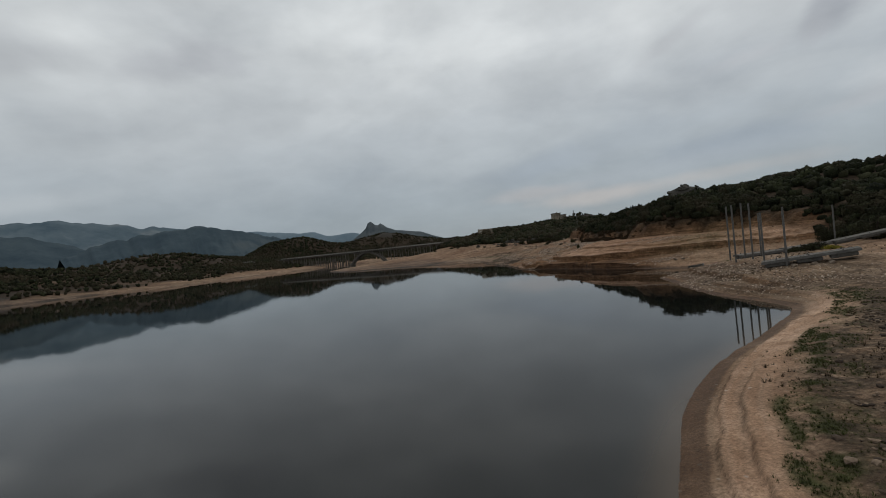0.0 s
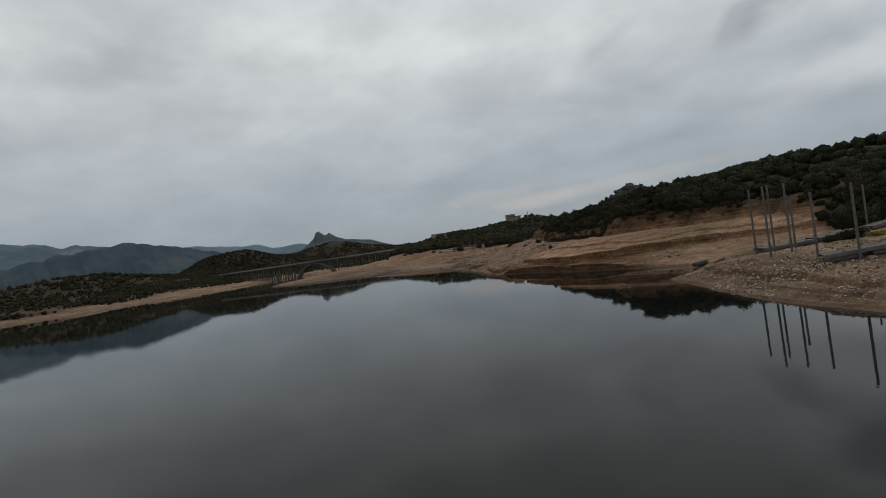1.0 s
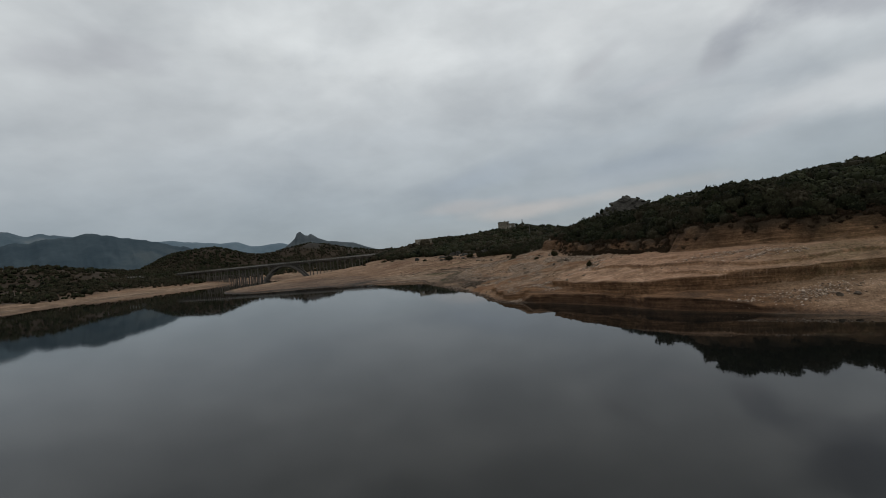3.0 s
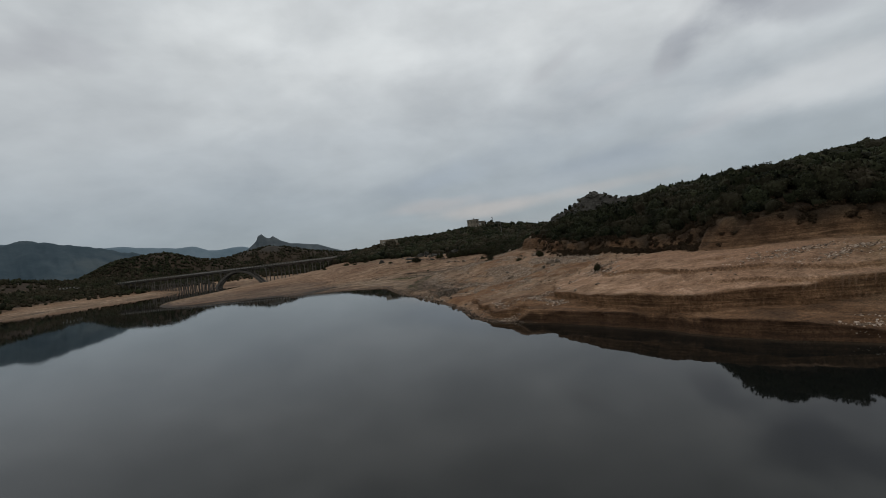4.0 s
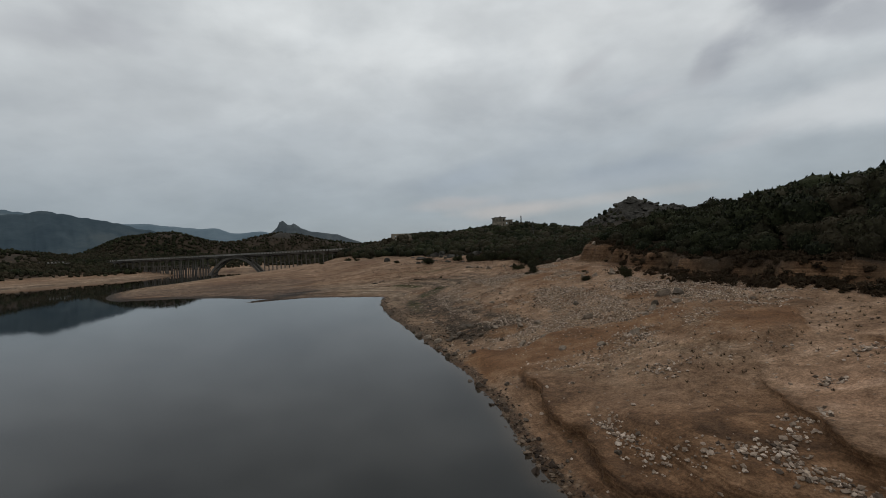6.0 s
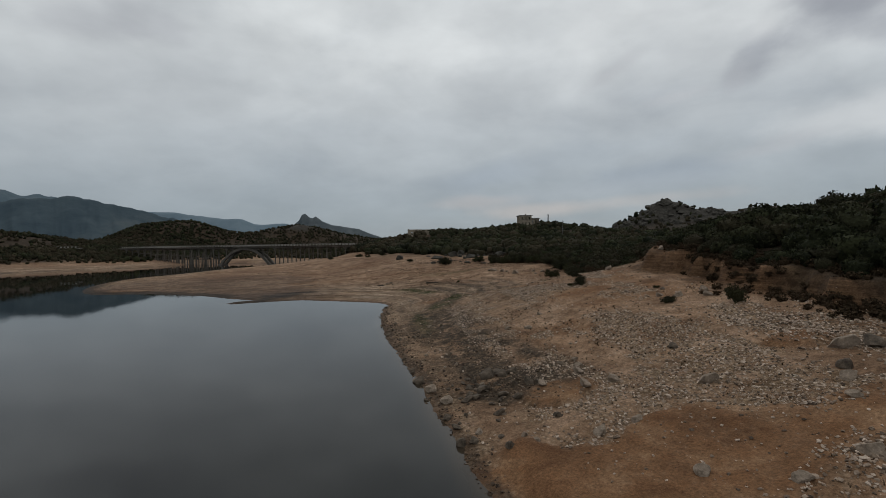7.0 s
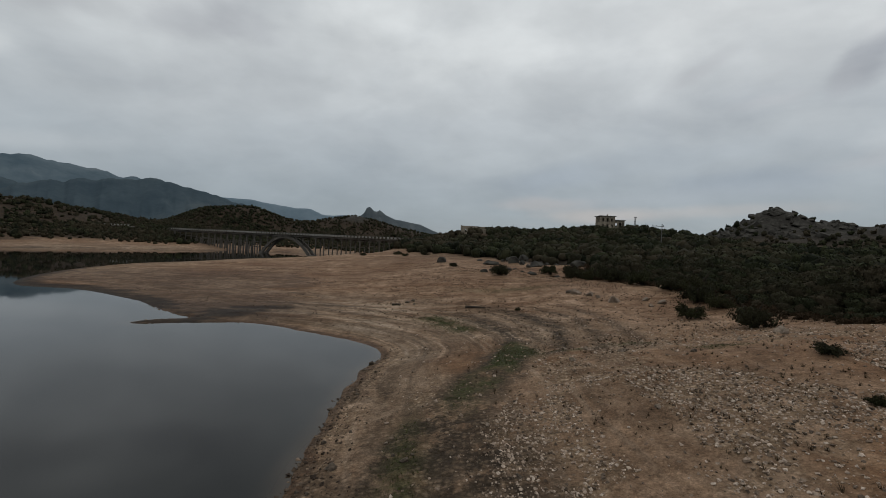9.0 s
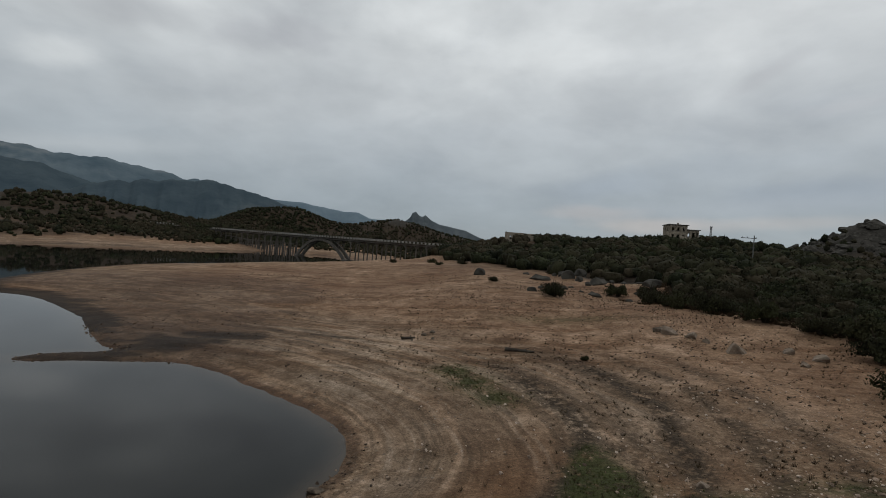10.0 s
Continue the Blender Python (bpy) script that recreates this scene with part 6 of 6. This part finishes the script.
def woodland():
    rr = np.random.default_rng(21)

    def cover(n, x0, x1, y0, y1, weight, seed, name, label, templates, smin, smax, lift=0.0):
        p, d = field_points(n, x0, x1, y0, y1, weight, seed)
        size = rr.uniform(smin, smax, len(p)) * (1 + 0.3 * fbm(p[:, 0] * 0.05, p[:, 1] * 0.05, 2, 61))
        tint = np.clip(0.42 + 0.55 * fbm(p[:, 0] * 0.035, p[:, 1] * 0.035, 3, 62) + 0.32 * rr.normal(size=len(p)), 0, 0.95)
        if name == "scrub":
            size *= 0.72 + 0.5 * sstep(scrub_edge(p[:, 0], p[:, 1]), 0, 10)
        p[:, 2] -= 0.15
        scatter(name, label, "shrubs", templates, p, size, LEAF, tint, 0.0, rr.uniform(1.0, 1.45, len(p)), True)

    def near_w(x, y, d):
        s, c = scrub_edge(x, y), fbm(x * 0.06, y * 0.06, 3, 63)
        return sstep(s, 0.9, 2.6) * sstep(-x, -78, -68) * (0.7 + 0.3 * sstep(c, -0.5, 0.1)) * (1 - 0.9 * rocky(x, y)) * sstep(-y, -250, -235)

    def mid_w(x, y, d):
        s, c = scrub_side(x, y), fbm(x * 0.05, y * 0.05, 3, 64)
        return sstep(s, 1, 4) * np.maximum(sstep(x, 66, 76), sstep(y, 235, 250)) * (0.7 + 0.3 * sstep(c, -0.45, 0.05)) * (1 - 0.8 * rocky(x, y)) * (1 - hump(x, y, 84, 318, 0.9, 7, 5))

    def left_w(x, y, d):
        c = fbm(x * 0.03, y * 0.03, 4, 65)
        return sstep(d - 14 * sstep(y, 330, 380), 10, 26) * (0.3 + 0.7 * sstep(c, -0.3, 0.15)) * (x < -70) * (1 - 0.7 * rocky(x, y))

    def back_w(x, y, d):
        c = fbm(x * 0.02, y * 0.02, 3, 66)
        return (d > 22) * (0.6 + 0.4 * sstep(c, -0.4, 0.1)) * (1 - 0.82 * rocky(x, y)) * np.where(x > 5, y > 400, (x > -200) | (y > 490))

    cover(9800, 44, 95, -30, 250, near_w, 22, "scrub", "dark evergreen scrub covering the slope", NEAR_CLUMPS, 0.9, 2.5)
    cover(14500, -14, 190, -30, 400, mid_w, 23, "woodland", "dark evergreen woodland on the hill", MID_CLUMPS, 1.9, 3.3)
    cover(12500, -470, -100, 180, 640, left_w, 24, "hillside_scrub", "dark scrub dotted over a tan hillside", FAR_CLUMPS, 1.5, 3.2)
    cover(17000, -420, 140, 400, 800, back_w, 25, "distant_woodland", "dark woodland on the far hills", FAR_CLUMPS, 1.5, 3.0)
    cover(5200, 140, 420, 100, 520, back_w, 26, "hilltop_scrub", "dark scrub round the rocky hilltop", FAR_CLUMPS, 2.0, 3.6)
    cover(900, -230, -60, 380, 520, lambda x, y, d: sstep(d, 24, 34) * 0.9, 27, "bridge_scrub", "dark scrub round the bridge abutment", FAR_CLUMPS, 1.5, 2.8)


woodland()


def shrub(seed, leaf_mat, label, name="shrub"):
    """One free-standing shrub, radius about 1: stems and a leafy crown."""
    thing = empty(name, Matrix(), label, "shrub", "free-standing shrubs")
    rr = random.Random(seed)
    bm = bmesh.new()
    for k in range(6):
        a, r = rr.uniform(0, 6.28), rr.uniform(0.25, 0.6)
        tip = (r * math.cos(a), r * math.sin(a), rr.uniform(0.5, 0.9))
        mid = (tip[0] * 0.35, tip[1] * 0.35, tip[2] * 0.45)
        rod(bm, (0.05 * math.cos(a), 0.05 * math.sin(a), -0.1), mid, 0.05, 0.035, 6)
        rod(bm, mid, tip, 0.035, 0.012, 5)
    part("stems", bm, BARK, thing)
    v, f = clump_points(500 + seed, 2600, 0.05, 9, 3, 0.45, 0.78, 0.34)
    me = mesh_from("crown", v, f, False)
    attribute(me, "tint", np.full(len(v), rr.uniform(0.05, 0.4)))
    me.materials.append(leaf_mat)
    share("crown", me, thing)
    return thing


SHRUBS = [shrub(k, LEAF if k % 2 else OLIVE_LEAF, "dark green evergreen shrub on the dry shore") for k in range(4)]


def plant(k, x, y, r, tall=1.0, first=[0, 0, 0, 0]):
    m = Matrix.Translation((x, y, ground_z(x, y) - 0.05)) @ Matrix.Rotation(x * 3.1 + y, 4, "Z") @ Matrix.Diagonal((r, r, r * tall, 1))
    if not first[k]:
        first[k] = 1
        SHRUBS[k].matrix_basis = m
    else:
        copy = copy_thing(SHRUBS[k], Matrix())
        copy.matrix_basis = m


for i_, (x, y, r, tl) in enumerate(((34.2, 112.7, 0.55, 2.6), (39.0, 167.0, 0.85, 2.1), (38.2, 168.0, 0.5, 1.1), (31.8, 235.2, 2.5, 1.2), (42.6, 147.0, 1.0, 1.9), (39.8, 151.1, 0.75, 1.2), (43.0, 157.6, 0.5, 0.8), (41.6, 174, 0.95, 1.0), (53, 202.4, 2.0, 1.2), (48.7, 190, 2.2, 1.3), (47.3, 198, 2.0, 1.2),
                                    (52.5, 206, 2.6, 1.3), (55, 210.5, 2.8, 1.3), (53.5, 214, 2.2, 1.2), (51.5, 219, 2.6, 1.3), (49.5, 226, 2.8, 1.4), (47.5, 231, 2.6, 1.2), (45.5, 236, 2.8, 1.3), (42.5, 241, 2.4, 1.2),
                                    (47.6, 58.8, 1.6, 1.0), (46.2, 59.6, 1.2, 0.9), (60.5, 64, 2.6, 1.4),
                                    (62.5, 60, 2.5, 1.4), (58, 68, 2.4, 1.4), (30.5, 206.5, 0.5, 1.3), (14.5, 290, 1.8, 1.1), (9, 283, 1.4, 1.0), (23, 250, 1.3, 1.0), (5, 300, 1.9, 1.1), (-6, 296, 1.5, 1.1))):
    plant(i_ % 4, x, y, r, tl)
YELLOW = shrub(9, YELLOW_LEAF, "yellow flowering shrub by the stranded jetty", "flowering_shrub")
YELLOW.matrix_basis = Matrix.Translation((48.8, 57.2, ground_z(48.8, 57.2) - 0.05)) @ Matrix.Diagonal((1.1, 1.1, 0.8, 1))


def tuft_points(seed, blades, tall, wide):
    rr = np.random.default_rng(seed)
    a = rr.uniform(0, 6.28, blades)
    r0, lean = rr.uniform(0, 0.35, blades), rr.uniform(0.2, 0.8, blades)
    h = tall * rr.uniform(0.5, 1.1, blades)
    base = np.stack([r0 * np.cos(a), r0 * np.sin(a), 0 * a], 1)
    tip = base + np.stack([lean * np.cos(a), lean * np.sin(a), h], 1)
    side = np.stack([-np.sin(a), np.cos(a), 0 * a], 1) * wide
    V = np.stack([base - side, base + side, tip], 1).reshape(-1, 3)
    return V, np.arange(blades * 3).reshape(-1, 3)


def weeds():
    rr = np.random.default_rng(31)

    def weed_w(x, y, d):
        n, s = fbm(x * 0.15, y * 0.15, 4, 81), scrub_side(x, y)
        w = (0.12 + 0.75 * sstep(n, 0.0, 0.5)) * sstep(d, 6, 12) * (1 - 0.8 * bare_earth(x, y)) * sstep(-s, -3, 2) * sstep(y, 105, 130)
        w = w + 1.3 * hump(x, y, 38, 190, 1, 9, 9) * sstep(n, -0.5, 0.0)
        w = w + 0.5 * sstep(y, 196, 206) * sstep(-y, -250, -236) * sstep(d, 6, 14) * sstep(-s, -1, 2) * sstep(fbm(x * 0.08, y * 0.3, 4, 82), 0.05, 0.4)
        w = w + sstep(d, 1.5, 3) * sstep(-d, -24, -10) * sstep(-y, -66, -50) * sstep(n, -0.1, 0.4)
        return np.clip(w + sstep(s, -3, 1) * sstep(-s, -6, -2) * 0.8 * sstep(y, 108, 120), 0, 1) * (d > 1.2)

    def green_w(x, y, d):
        return green_patches(x, y, d) * sstep(fbm(x * 0.2, y * 0.2, 4, 52), -0.5, 0.1) * (d > 1)

    tufts = [tuft_points(600 + k, 14, 0.9, 0.05) for k in range(4)]
    p, d = field_points(46000, 10, 70, 8, 262, weed_w, 32)
    scatter("dry_weeds", "dry brown weeds dotted over stony ground", "weeds", tufts, p, rr.uniform(0.06, 0.26, len(p)), WEED, sink=0.0)
    p, d = field_points(40000, 16, 44, 164, 206, green_w, 33)
    q, d = field_points(130000, 6, 34, 6, 44, green_w, 34)
    r, d = field_points(5000, 36, 60, 60, 98, green_w, 35)
    p = np.concatenate([p, q, r])
    scatter("grass", "thin fresh green grass in damp hollows", "grass", tufts, p, rr.uniform(0.04, 0.13, len(p)), GRASS, sink=0.0)


weeds()


BRUSH = [clump_points(460 + k, 90, 0.16, 7, 0, 0.4) for k in range(4)]
BRUSH_LEAF = island_material("dry_brush_twigs", [(0.0, (0.016, 0.013, 0.008)), (0.5, (0.04, 0.031, 0.019)), (1.0, (0.085, 0.064, 0.04))], 0.95, 0.05, (0.05, 0.033, 0.02), 3.0)


def dry_brush():
    rr = np.random.default_rng(41)

    def w(x, y, d):
        s, n = scrub_edge(x, y), fbm(x * 0.12, y * 0.12, 3, 97)
        return np.clip(sstep(s, -1.3, 0.3) * sstep(-s, -5.5, -2.5) * (0.35 + 0.65 * sstep(n, -0.25, 0.2)) + 0.8 * sstep(s, -4.5, -3) * sstep(-s, 0.0, 1.5) * sstep(-y, -152, -138) * sstep(y, 104, 114) + 0.10 * sstep(s, -6, -2) * sstep(-s, -1, 1) * sstep(n, 0, 0.4), 0, 1) * sstep(y, 80, 92) * sstep(-y, -262, -240) * (1 - 0.85 * sstep(y, 154, 160) * sstep(-y, -182, -174) * sstep(-s, -0.9, 0.1))

    p, d = field_points(26000, 36, 64, 78, 262, w, 42)
    p[:, 2] -= 0.08
    tint = np.clip(0.75 + 0.3 * rr.normal(size=len(p)), 0.2, 1)
    scatter("dry_brush", "brown dry brush along the foot of the scrub", "shrubs", BRUSH, p, rr.uniform(0.25, 0.85, len(p)), BRUSH_LEAF, tint, 0.0, rr.uniform(0.8, 1.3, len(p)), True)


dry_brush()
